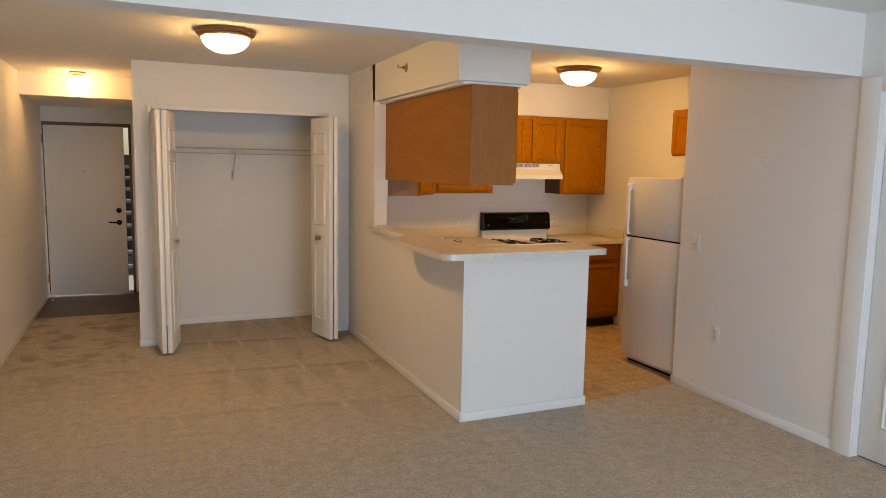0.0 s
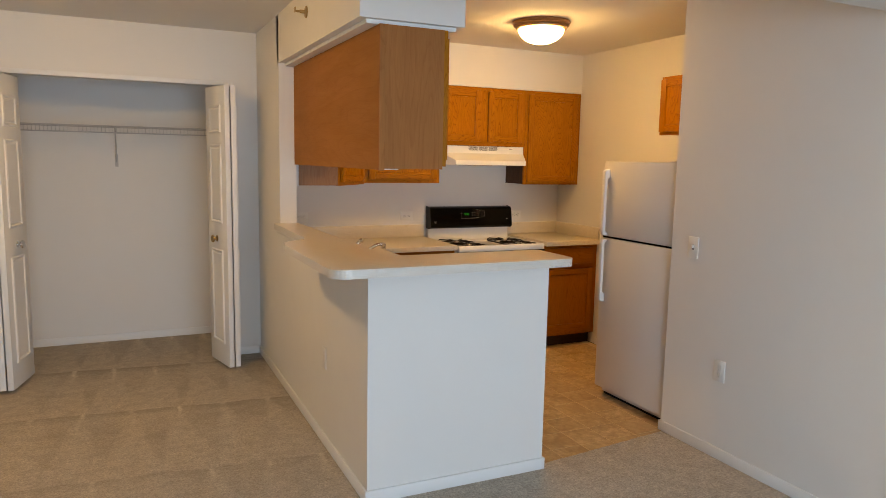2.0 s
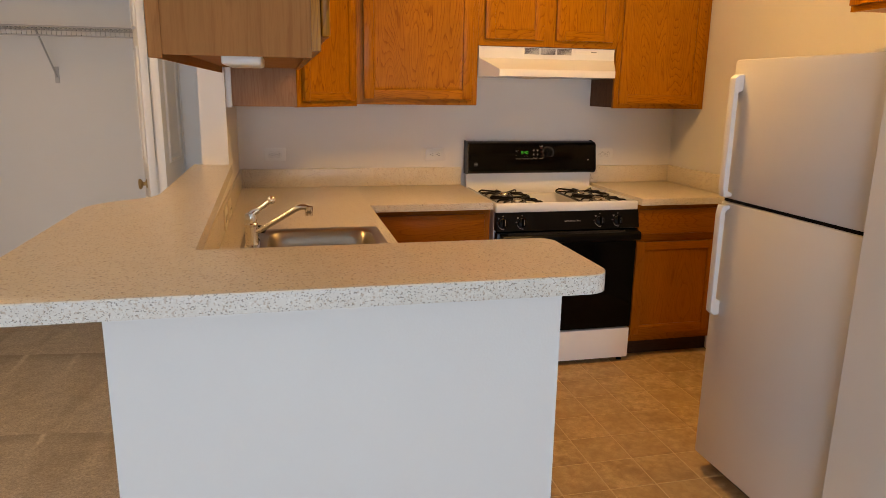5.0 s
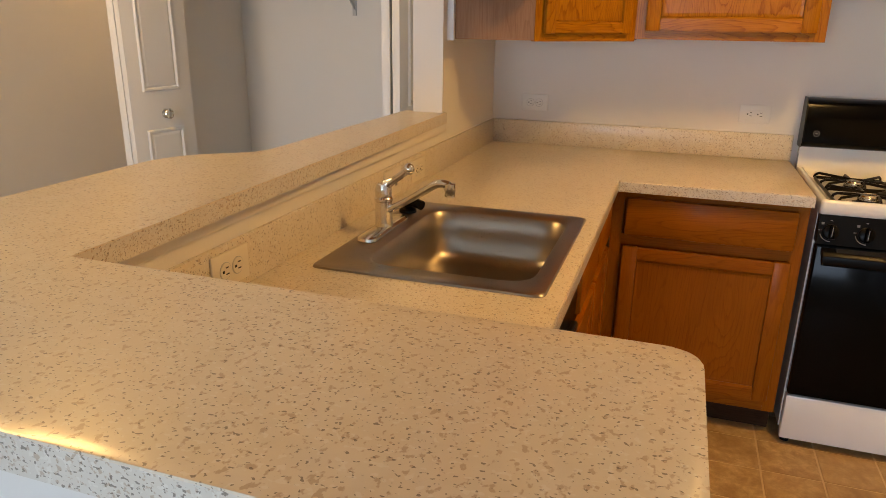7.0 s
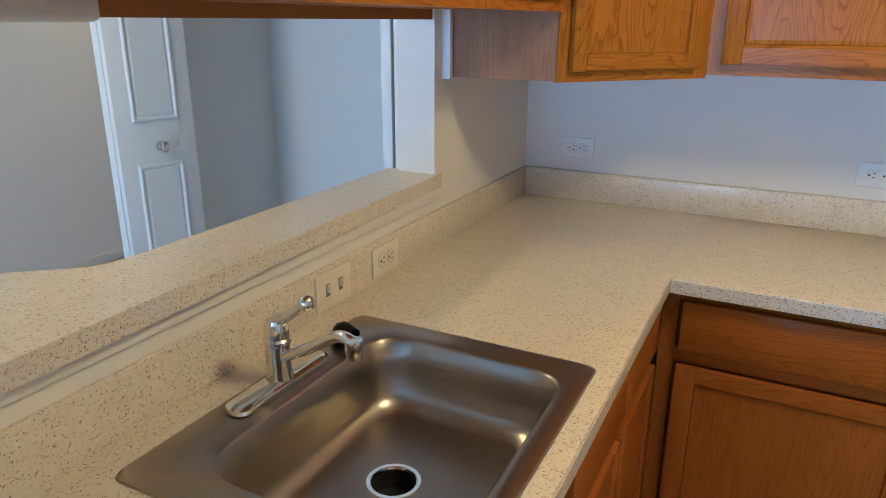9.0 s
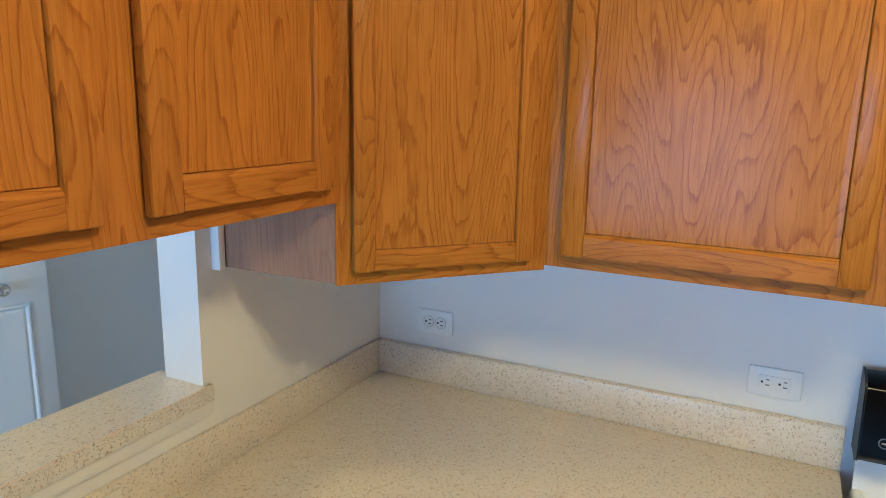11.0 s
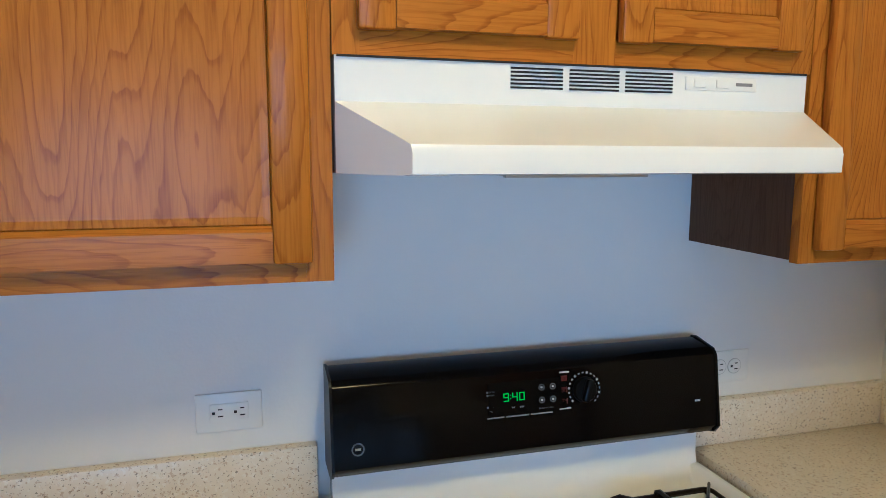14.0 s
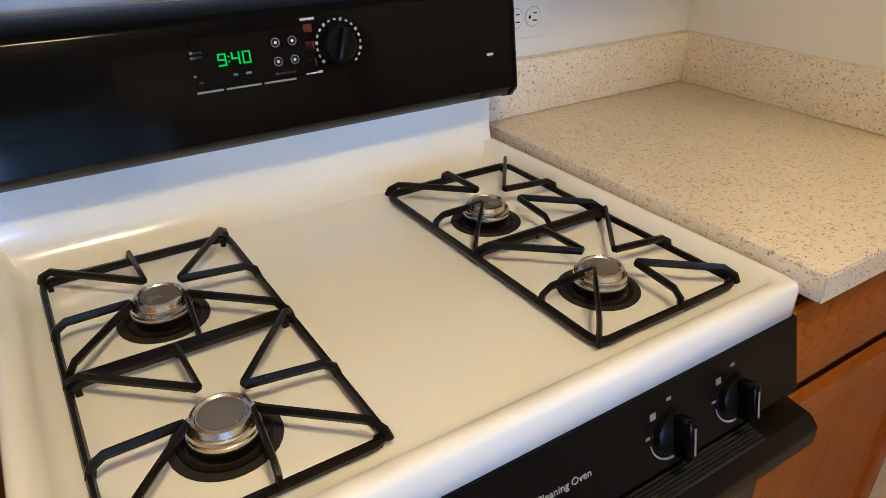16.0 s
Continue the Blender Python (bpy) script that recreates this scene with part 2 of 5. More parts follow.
def carpet_material():
    mat = material("beige_carpet", (0.4, 0.35, 0.29), 0.95, spec=0.1)
    g = Nodes(mat)
    pile, tuft, mott = g.noise(620, 2, 0.7), g.noise(105, 4, 0.75), g.noise(14, 4, 0.6)
    c = g.mix(g.ramp(tuft, (0.3, (0, 0, 0)), (0.7, (1, 1, 1))), (0.46, 0.375, 0.285), (1.0, 0.90, 0.755))
    c = g.mix(g.math("MULTIPLY", pile, 0.5), c, (0.62, 0.555, 0.475))
    # strokes of a vacuum cleaner: rows of wedges in which the nap lies one way or the other
    sp = g.t.nodes.new("ShaderNodeSeparateXYZ")
    g.link(g.co, sp.inputs[0])
    wob = g.math("MULTIPLY", g.math("SUBTRACT", g.noise(2.4, 3), 0.5), 0.10)
    yy = g.math("DIVIDE", g.math("ADD", g.math("ADD", sp.outputs[1], g.math("MULTIPLY", sp.outputs[0], 0.1)), g.math("ADD", wob, 0.90)), 0.95)
    row = g.math("FLOOR", yy)
    v = g.math("SUBTRACT", yy, row)
    uu = g.math("ADD", g.math("DIVIDE", g.math("ADD", sp.outputs[0], wob), 0.27), g.math("MULTIPLY", row, 0.37))
    u = g.math("ABSOLUTE", g.math("SUBTRACT", g.math("MULTIPLY", g.math("FRACT", uu), 2.0), 1.0))
    nap = g.ramp(g.math("SUBTRACT", g.math("ADD", v, 0.42), u), (0.40, (0, 0, 0)), (0.62, (1, 1, 1)))
    far = g.math("MULTIPLY", g.ramp(g.math("MULTIPLY", sp.outputs[1], 0.1), (0.38, (0.10, 0.10, 0.10)), (0.54, (1, 1, 1))), g.ramp(sp.outputs[0], (0.15, (0.25, 0.25, 0.25)), (0.65, (1, 1, 1))))
    patchy = g.ramp(g.noise(1.7, 2), (0.38, (0.12, 0.12, 0.12)), (0.60, (1, 1, 1)))
    seam = g.ramp(v, (0.90, (0, 0, 0)), (0.985, (1, 1, 1)))
    c = g.mix(g.math("MULTIPLY", g.math("MULTIPLY", nap, 0.50), g.math("MULTIPLY", far, patchy)), c, g.mix(0.55, c, (0.20, 0.165, 0.125)))
    c = g.mix(g.math("MULTIPLY", g.math("MULTIPLY", seam, 0.26), far), c, (0.20, 0.165, 0.125))
    trail = g.math("MULTIPLY", g.ramp(u, (0.86, (0, 0, 0)), (0.96, (1, 1, 1))), g.ramp(v, (0.62, (0, 0, 0)), (0.95, (1, 1, 1))))
    c = g.mix(g.math("MULTIPLY", g.math("MULTIPLY", trail, far), g.ramp(g.noise(3.0, 2), (0.40, (0, 0, 0)), (0.56, (0.7, 0.7, 0.7)))), c, (1.0, 0.92, 0.79))
    speck = g.ramp(g.noise(230, 3, 0.7), (0.38, (0, 0, 0)), (0.62, (1, 1, 1)))
    c = g.mix(g.math("MULTIPLY", speck, 0.24), c, g.mix(0.7, c, (0.15, 0.12, 0.09)))
    grain = g.noise(55, 4, 0.75)
    c = g.mix(g.ramp(grain, (0.40, (0, 0, 0)), (0.62, (0.75, 0.75, 0.75))), c, g.mix(0.42, c, (0.22, 0.18, 0.14)))
    c = g.mix(g.math("MULTIPLY", g.ramp(mott, (0.40, (0, 0, 0)), (0.66, (1, 1, 1))), 0.28), c, (0.27, 0.22, 0.17))
    # trodden stains in the entrance hall
    hall = g.math("MULTIPLY", g.ramp(g.math("MULTIPLY", sp.outputs[1], 0.1), (0.50, (0, 0, 0)), (0.66, (1, 1, 1))), g.ramp(g.noise(4.2, 3, 0.6), (0.5, (0, 0, 0)), (0.62, (1, 1, 1))))
    west = g.ramp(g.math("ADD", g.math("MULTIPLY", sp.outputs[0], 0.5), 0.5), (0.5, (1, 1, 1)), (0.62, (0, 0, 0)))
    c = g.mix(g.math("MULTIPLY", g.math("MULTIPLY", hall, west), 0.46), c, (0.22, 0.135, 0.075))
    g.colour(c)
    g.bump(g.math("ADD", g.math("MULTIPLY", tuft, 1.4), pile), 0.75, 0.007)
    return mat


def tile_material():
    mat = material("tan_vinyl_tile", (0.4, 0.27, 0.14), 0.42, spec=0.25)
    g = Nodes(mat, "Object", (1, 1, 1), vary=7.0)
    info = g.t.nodes.new("ShaderNodeObjectInfo")
    c = g.mix(g.ramp(g.noise(17, 5, 0.7, distort=0.6), (0.30, (0, 0, 0)), (0.70, (1, 1, 1))), (0.42, 0.27, 0.125), (0.74, 0.53, 0.285))
    c = g.mix(g.math("MULTIPLY", g.ramp(g.noise(26, 5, 0.75), (0.42, (0, 0, 0)), (0.66, (1, 1, 1))), 0.55), c, (0.30, 0.175, 0.075))
    c = g.mix(g.math("MULTIPLY", g.ramp(g.noise(5.5, 3, 0.6), (0.48, (0, 0, 0)), (0.68, (1, 1, 1))), 0.5), c, (0.26, 0.145, 0.06))
    c = g.mix(g.math("MULTIPLY", info.outputs["Random"], 0.45), c, (0.48, 0.315, 0.15))
    g.colour(c)
    g.bump(g.noise(60, 4), 0.15, 0.001)
    g.rough(g.noise(16, 3), 0.36, 0.55)
    return mat


def metal(name, colour, rough, stretch=None):
    mat = material(name, colour, rough, metal=1.0)
    g = Nodes(mat, "Object", stretch or (40, 40, 40))
    nz = g.noise(6, 4, 0.6)
    g.rough(nz, max(0.03, rough - 0.08), rough + 0.12)
    if stretch:
        g.bump(nz, 0.06, 0.0004)
    return mat


def plain(name, colour, rough=0.4, coat=0.0, spec=0.5, wear=0.12, scale=30):
    mat = material(name, colour, rough, coat=coat, spec=spec)
    g = Nodes(mat)
    nz = g.noise(scale, 4)
    g.colour(g.mix(g.math("MULTIPLY", nz, wear * 2), colour, tuple(k * 0.8 for k in colour)))
    g.rough(g.noise(scale * 0.4, 3), max(0.02, rough - 0.06), rough + 0.08)
    return mat


def glow(name, colour, strength, base=(0.9, 0.88, 0.82)):
    mat = material(name, base, 0.25)
    b = mat.node_tree.nodes["Principled BSDF"]
    b.inputs["Emission Color"].default_value = (*colour, 1)
    b.inputs["Emission Strength"].default_value = strength
    return mat


WALL = paint("eggshell_wall_paint", (0.80, 0.775, 0.73))
CEILING = paint("flat_ceiling_paint", (0.80, 0.78, 0.74), 0.85, 0.4, 0.2)
TRIM = paint("white_trim_paint", (0.83, 0.82, 0.79), 0.4, 0.08, 0.5)
DOORWHITE = paint("white_door_paint", (0.82, 0.81, 0.78), 0.42, 0.08, 0.5)
CARPET = carpet_material()
TILE = tile_material()
GROUT = plain("sandy_grout", (0.66, 0.49, 0.28), 0.8)
ENTRY = oak("dark_entry_planks", 0, (0.16, 0.10, 0.06), (0.07, 0.04, 0.022), 0.2, 0.4)
OAK_Z = oak("honey_oak_upright", 2, (0.50, 0.184, 0.012), (0.225, 0.063, 0.004), 0.10, 0.33, 0.92, 0.36, 36.0)
OAK_X = oak("honey_oak_level", 0, (0.50, 0.184, 0.012), (0.215, 0.060, 0.004), 0.10, 0.33, 0.95, 0.36, 37.0)
# the same oak, darkened and reddened for the shade below the worktops
BASE_Z = oak("shaded_oak_upright", 2, (0.40, 0.124, 0.010), (0.22, 0.055, 0.004), 0.10, 0.34, 0.6, 0.30, 31.0)
BASE_X = oak("shaded_oak_level", 0, (0.40, 0.124, 0.010), (0.21, 0.052, 0.004), 0.10, 0.34, 0.8, 0.30, 33.0)
PLY = oak("matte_brown_veneer", 2, (0.40, 0.185, 0.068), (0.30, 0.13, 0.042), 0.0, 0.6, 0.3, 0.18)
PLY_Y = oak("level_brown_veneer", 1, (0.41, 0.178, 0.054), (0.29, 0.115, 0.032), 0.0, 0.6, 0.4, 0.22, 12.0)
# toe kick oak with the shade of its recess put into the colour
TOE = oak("shaded_toe_kick", 0, (0.07, 0.034, 0.018), (0.04, 0.018, 0.010), 0.0, 0.5)
PLY_END = oak("greyed_brown_veneer", 2, (0.44, 0.180, 0.060), (0.29, 0.105, 0.032), 0.0, 0.6, 0.6, 0.28, 16.0)
LAM = laminate("speckled_laminate", (0.80, 0.725, 0.60), (0.68, 0.585, 0.44), 0.0)
LAM_EDGE = laminate("speckled_edge_laminate", (0.74, 0.70, 0.63), (0.66, 0.60, 0.51), 0.022, 1.3)
ENAMEL = plain("white_enamel", (0.85, 0.842, 0.815), 0.12, coat=0.5, wear=0.03)
BLACK = plain("black_glass_enamel", (0.003, 0.0026, 0.0024), 0.10, spec=0.10, wear=0.1)
BLACKMATT = plain("black_plastic", (0.004, 0.0036, 0.0034), 0.3, spec=0.12)
IRON = plain("black_iron_enamel", (0.006, 0.004, 0.003), 0.36, spec=0.22, scale=90)
DARK = plain("dark_void", (0.012, 0.010, 0.009), 0.8)
STEEL = metal("brushed_stainless", (0.38, 0.335, 0.28), 0.29, (4, 160, 160))
CHROME = metal("chrome", (0.78, 0.77, 0.75), 0.07)
ALU = metal("worn_aluminium", (0.46, 0.43, 0.39), 0.3)
BRONZE = metal("antique_bronze", (0.42, 0.27, 0.15), 0.45)
BRASS = metal("aged_brass", (0.48, 0.34, 0.16), 0.3)
FRIDGE = paint("white_pebbled_steel", (0.73, 0.705, 0.67), 0.38, 0.22, 0.5)
PLASTIC = plain("white_plastic", (0.80, 0.785, 0.74), 0.35, wear=0.04)
IVORY = plain("ivory_plastic", (0.78, 0.71, 0.58), 0.35, wear=0.04)
PRINT = plain("pale_print", (0.55, 0.54, 0.52), 0.5)
RIM = plain("shadowed_plastic_rim", (0.50, 0.49, 0.46), 0.5)
DIMPRINT = plain("worn_print", (0.36, 0.355, 0.345), 0.5)
FAINT = plain("faint_grey_print", (0.11, 0.11, 0.115), 0.5)
GREYPRINT = plain("grey_print", (0.22, 0.215, 0.21), 0.5)
RED = plain("red_indicator", (0.09, 0.010, 0.008), 0.3)
WIRE = plain("white_coated_wire", (0.50, 0.485, 0.46), 0.4)
HOODWHITE = plain("white_hood_enamel", (0.79, 0.79, 0.775), 0.2, coat=0.25, wear=0.03)
LAMP = glow("lit_frosted_glass", (1.0, 0.65, 0.238), 86.0)
GLOBE = glow("lit_globe_glass", (1.0, 0.64, 0.27), 27.0)
DIGITS = glow("green_digits", (0.02, 1.0, 0.06), 0.38, (0.01, 0.03, 0.01))

# ---- plan ----
XW, XE, XK = -0.93, 3.876, 4.715          # hall wall, east wall, kitchen's east wall
YS, YC, YK, YD = -2.3, 6.66, 6.56, 9.5    # window wall, closet wall, kitchen's back wall, door wall
ZC, ZL = 2.49, 2.52                       # ceilings
PX0, PX1 = 1.988, 2.10                    # half wall
CAB = 1.369                               # underside of the wall cabinets

# ---- structure ----
rug = boxes((XW, PX0, 4.03, 8.2, -0.05, 0))
frayed = [(XE + 0.06 - (XE + 0.06 - 2.935) * i / 70, 4.152 - 0.115 * i / 70 + random.uniform(-0.004, 0.004)) for i in range(71)]
prism(rug, [(XW, YS), (XE + 0.06, YS), *frayed, (2.90, 4.03), (XW, 4.03)], "z", -0.05, 0.002)
carpet = structure("floor", rug, CARPET, "worn beige cut-pile carpet with vacuum strokes")
structure("floor_entry", boxes((XW, 0.10, 8.2, YD + 0.12, -0.05, -0.004)), ENTRY, "dark wood-look flooring by the entrance door")
kitchen_floor = structure("floor_kitchen", boxes((PX0, XK, 4.03, YK + 0.1, -0.05, -0.004)), GROUT, "tan vinyl tile floor of the kitchen")
structure("wall_west", boxes((XW - 0.12, XW, YS - 0.12, YD + 0.12, -0.05, ZL + 0.1)), WALL)
structure("wall_east", boxes((XE, XE + 0.12, YS - 0.12, 1.80, 0, ZL + 0.1), (XE, XE + 0.12, 1.80, 2.69, 2.085, ZL + 0.1), (XE, XE + 0.12, 2.69, 4.168, 0, ZL + 0.1)), WALL)
structure("wall_alcove", boxes((XE + 0.12, XK, 4.048, 4.168, 0, ZL + 0.1)), WALL)
structure("wall_kitchen_east", boxes((XK, XK + 0.12, 4.048, YK + 0.2, 0, ZL + 0.1)), WALL)
structure("wall_kitchen_north", boxes((PX1, XK, YK, YK + 0.1, 0, ZL + 0.1)), WALL)
structure("wall_passage", boxes((PX0, PX1, 4.115, YC + 0.12, 0, 1.08), (PX0, PX1, 5.845, YC + 0.12, 1.08, ZC + 0.03), (PX0, 2.93, 4.0, 4.115, 0, 1.08)), WALL, "white half wall with a pass-through to the kitchen")
structure("wall_closet_front", boxes((0.09, 0.235, YC, YC + 0.11, 0, ZC + 0.03), (1.775, PX0, YC, YC + 0.11, 0, ZC + 0.03), (0.235, 1.775, YC, YC + 0.11, 2.087, ZC + 0.03)), WALL, "white closet wall with a wide opening")
structure("wall_hall_east", boxes((0.09, 0.19, YC + 0.11, YD, 0, ZC + 0.03)), WALL)
structure("wall_closet_back", boxes((0.19, PX0, 7.45, 7.55, 0, ZC + 0.03)), WALL)
structure("wall_closet_side", boxes((1.90, PX0, YC + 0.12, 7.45, 0, ZC + 0.03)), WALL)
structure("wall_north", boxes((XW, -0.925, YD, YD + 0.12, 0, ZC + 0.03), (0.03, 0.19, YD, YD + 0.12, 0, ZC + 0.03), (-0.925, 0.03, YD, YD + 0.12, 2.085, ZC + 0.03)), WALL)
structure("wall_south", boxes((XW, 0.35, YS - 0.12, YS, 0, ZL + 0.1), (3.15, XE, YS - 0.12, YS, 0, ZL + 0.1), (0.35, 3.15, YS - 0.12, YS, 2.12, ZL + 0.1)), WALL)
structure("beam", boxes((XW, XE, 2.83, 2.985, 2.18, ZL + 0.05)), WALL, "white boxed ceiling beam")
structure("soffit_passage", boxes((PX0, 2.50, 4.13, 5.9, 2.178, ZC + 0.03), (PX1, 2.50, 5.9, 6.25, 2.162, ZC + 0.03)), WALL)
structure("soffit_kitchen", boxes((PX1, XK, 6.25, YK, 2.162, ZC + 0.03)), WALL)
structure("soffit_entry", boxes((XW, 0.09, 8.03, YD, 2.265, ZC + 0.03)), WALL)
structure("ceiling", boxes((XW - 0.1, XK + 0.1, 2.985, YD + 0.1, ZC, ZC + 0.12)), CEILING)
structure("ceiling_living", boxes((XW - 0.1, XE + 0.1, YS - 0.1, 2.83, ZL, ZL + 0.1)), CEILING)
structure("trim_soffit", boxes((2.03, 2.47, 4.165, 5.845, 2.160, 2.178)), TRIM)


def skirting(*rows):
    bm = bmesh.new()
    for r in rows:
        box(bm, *r, 0.0, 0.062, b=0.004)
    return structure("baseboard", bm, TRIM, smooth=35)


skirting((PX0 - 0.012, PX0, 3.988, YC), (PX0, 2.93, 3.988, 4.0), (2.93, 2.942, 3.988, 4.115))
skirting((XE - 0.012, XE, 2.81, 4.18), (XE, XE + 0.03, 4.168, 4.18))
skirting((XW, XW + 0.012, YS, YD))
skirting((0.19, 1.90, 7.438, 7.45), (1.79, PX0 - 0.012, YC - 0.012, YC))
skirting((0.078, 0.09, YC - 0.012, YD), (0.078, 0.22, YC - 0.012, YC))
skirting((XK - 0.012, XK, 4.9, 5.90))

# closet casing
structure("trim_closet", boxes((0.2, 0.235, YC - 0.008, YC, 0, 2.12), (1.775, 1.81, YC - 0.008, YC, 0, 2.12), (0.235, 1.775, YC - 0.008, YC, 2.087, 2.12), b=0.002), TRIM, smooth=35)
# casing of the bedroom door
structure("trim_door", boxes((XE - 0.016, XE, 2.69, 2.81, 0, 2.165), (XE - 0.016, XE, 1.69, 1.80, 0, 2.165), (XE - 0.016, XE, 1.80, 2.69, 2.085, 2.165), b=0.004), TRIM, smooth=35)
# patio window behind the walk
structure("window_1", boxes((0.35, 3.15, YS - 0.09, YS - 0.03, 0.0, 0.06), (0.35, 3.15, YS - 0.09, YS - 0.03, 2.06, 2.12), (0.35, 0.41, YS - 0.09, YS - 0.03, 0.06, 2.06), (3.09, 3.15, YS - 0.09, YS - 0.03, 0.06, 2.06), (1.72, 1.78, YS - 0.09, YS - 0.03, 0.06, 2.06)), TRIM, "white framed sliding patio window")


# ---- doors ----
def leaf(name, w, h, t, panels, material, parent, m, label=""):
    """A moulded door leaf, local x along its width, front at y = 0; panels: (x0, x1, z0, z1), sunk on both faces with a raised field."""
    bm = box(bmesh.new(), 0, w, 0, t, 0, h, b=0.002)
    ob = part(name, bm, material, parent, label, m)
    for x0, x1, z0, z1 in panels:
        for front in (True, False):
            pm = bmesh.new()
            y = 0 if front else t
            s = -1 if front else 1
            rings = [(0.0, 0.0005), (0.007, 0.009), (0.014, 0.009), (0.022, 0.001), (0.034, 0.006)]
            loft(pm, [[(x0 + i, y + s * d, z0 + i), (x1 - i, y + s * d, z0 + i), (x1 - i, y + s * d, z1 - i), (x0 + i, y + s * d, z1 - i)] for i, d in rings], (False, True))
            part("panel", pm, material, ob, m=m, smooth=0)
    return ob


def bifold(hinge, fold, end, label):
    """Two hinged leaves, folded out of the opening."""
    th = thing("bifold_door", (*hinge, 0.0), label, "closet door", "bifold closet doors")
    h = 2.03
    for k, (a, c) in enumerate(((hinge, fold), (fold, end))):
        d = Vector(c) - Vector(a)
        ang = math.degrees(math.atan2(d.y, d.x))
        w = d.length - 0.004
        m = pose(a[0], a[1], 0.026, 0, 0, ang) @ pose(0, 0.004 if end[0] < fold[0] else -0.040, 0)
        ob = leaf("door_leaf", w, h, 0.036, [(0.075, w - 0.075, 1.70, 1.90), (0.075, w - 0.075, 1.05, 1.62), (0.075, w - 0.075, 0.16, 0.86)], DOORWHITE, th, m)
        if k:
            side = 1 if end[0] < fold[0] else -1
            km = m @ pose(w * 0.52, -0.001 if side < 0 else 0.037, 0.935, 90 if side < 0 else -90)
            bm = lathe(bmesh.new(), [(0.005, 0), (0.023, 0.0), (0.023, 0.004), (0.010, 0.008), (0.010, 0.018), (0.023, 0.025), (0.0285, 0.032), (0.024, 0.039), (0.018, 0.041), (0.012, 0.037), (0.002, 0.036)], n=28)
            part("knob", bm, CHROME if side < 0 else BRASS, ob, "small round metal knob", km)
    return th


bifold((1.768, 6.63), (1.730, 6.25), (1.642, 6.612), "white moulded bifold closet door folded open")
bifold((0.258, 6.64), (0.300, 6.250), (0.382, 6.620), "white moulded bifold closet door standing folded open")

# entrance door, ajar
ent = thing("door_1", (-0.915, YD, 0.0), "white flat entrance door standing ajar with bronze lever", "door")
dm = pose(-0.915, YD - 0.005, 0.020, 0, 0, -8.2)
slab = part("door_leaf", box(bmesh.new(), 0.016, 0.872, -0.045, 0, 0, 2.022, b=0.003), DOORWHITE, ent, m=dm)
lever = lathe(bmesh.new(), [(0.001, 0), (0.032, 0.0), (0.030, 0.010), (0.012, 0.014), (0.011, 0.05), (0.001, 0.052)], n=24)
tube(lever, [(0, 0, 0.045), (-0.05, 0, 0.05), (-0.11, 0.008, 0.05)], 0.009)
part("lever_handle", lever, IRON, slab, "dark bronze lever handle", dm @ pose(0.80, -0.045, 0.875, 90))
part("deadbolt", lathe(bmesh.new(), [(0.001, 0), (0.031, 0.0), (0.028, 0.014), (0.001, 0.016)], n=24), IRON, slab, "round dark deadbolt", dm @ pose(0.80, -0.045, 1.02, 90))
part("peephole", lathe(bmesh.new(), [(0.001, 0), (0.009, 0.0), (0.008, 0.004), (0.001, 0.004)], n=16), BRONZE, slab, m=dm @ pose(0.43, -0.045, 1.49, 90))
for z in (0.2, 1.02, 1.86):
    part("hinge", tube(bmesh.new(), [(0.0, -0.05, z - 0.05), (0.0, -0.05, z + 0.05)], 0.007), BRONZE, slab, m=dm)
structure("door_frame", boxes((-0.925, -0.905, YD + 0.012, YD + 0.12, 0, 2.085), (0.0, 0.03, YD - 0.01, YD + 0.13, 0, 2.085), (-0.917, 0.0, YD - 0.004, YD + 0.12, 2.046, 2.085)), plain("brown_door_frame", (0.12, 0.075, 0.05), 0.5), "dark painted metal door frame")

# bright metal strip, added to stand for daylight spilling under the door
structure("door_light_strip", boxes((-0.92, 0.0, 9.40, 9.63, -0.004, 0.006), b=0.002), ALU, "added aluminium strip standing for daylight under the door")

# bedroom door, shut
bed = thing("door_2", (XE + 0.05, 1.80, 0.0), "white moulded panel door, shut", "door")
leaf("door_leaf", 0.884, 2.072, 0.035, [(0.12, 0.40, 0.2, 0.9), (0.49, 0.77, 0.2, 0.9), (0.12, 0.40, 1.03, 1.88), (0.49, 0.77, 1.03, 1.88)], DOORWHITE, bed, pose(XE + 0.05, 2.687, 0.01, 0, 0, -90))


# ---- ceiling lights ----
def ceiling_light(x, y):
    th = thing("ceiling_light", (x, y, ZC), "lit frosted glass bowl ceiling light with bronze ring", "ceiling light", "bowl ceiling lights")
    part("ring", lathe(bmesh.new(), [(0.05, 0), (0.190, 0.0), (0.193, -0.010), (0.183, -0.020), (0.186, -0.028), (0.170, -0.036), (0.168, -0.048), (0.150, -0.052), (0.150, -0.03), (0.05, -0.03)], pose(x, y, ZC), 48), BRONZE, th, "stepped antique bronze ring")
    part("shade", lathe(bmesh.new(), [(0.151, -0.046)] + [(0.151 * math.cos(a), -0.046 - 0.098 * math.sin(a)) for a in np.linspace(0.12, 1.5, 12)] + [(0.004, -0.1445)], pose(x, y, ZC), 48), LAMP, th, "glowing frosted glass bowl")
    return th


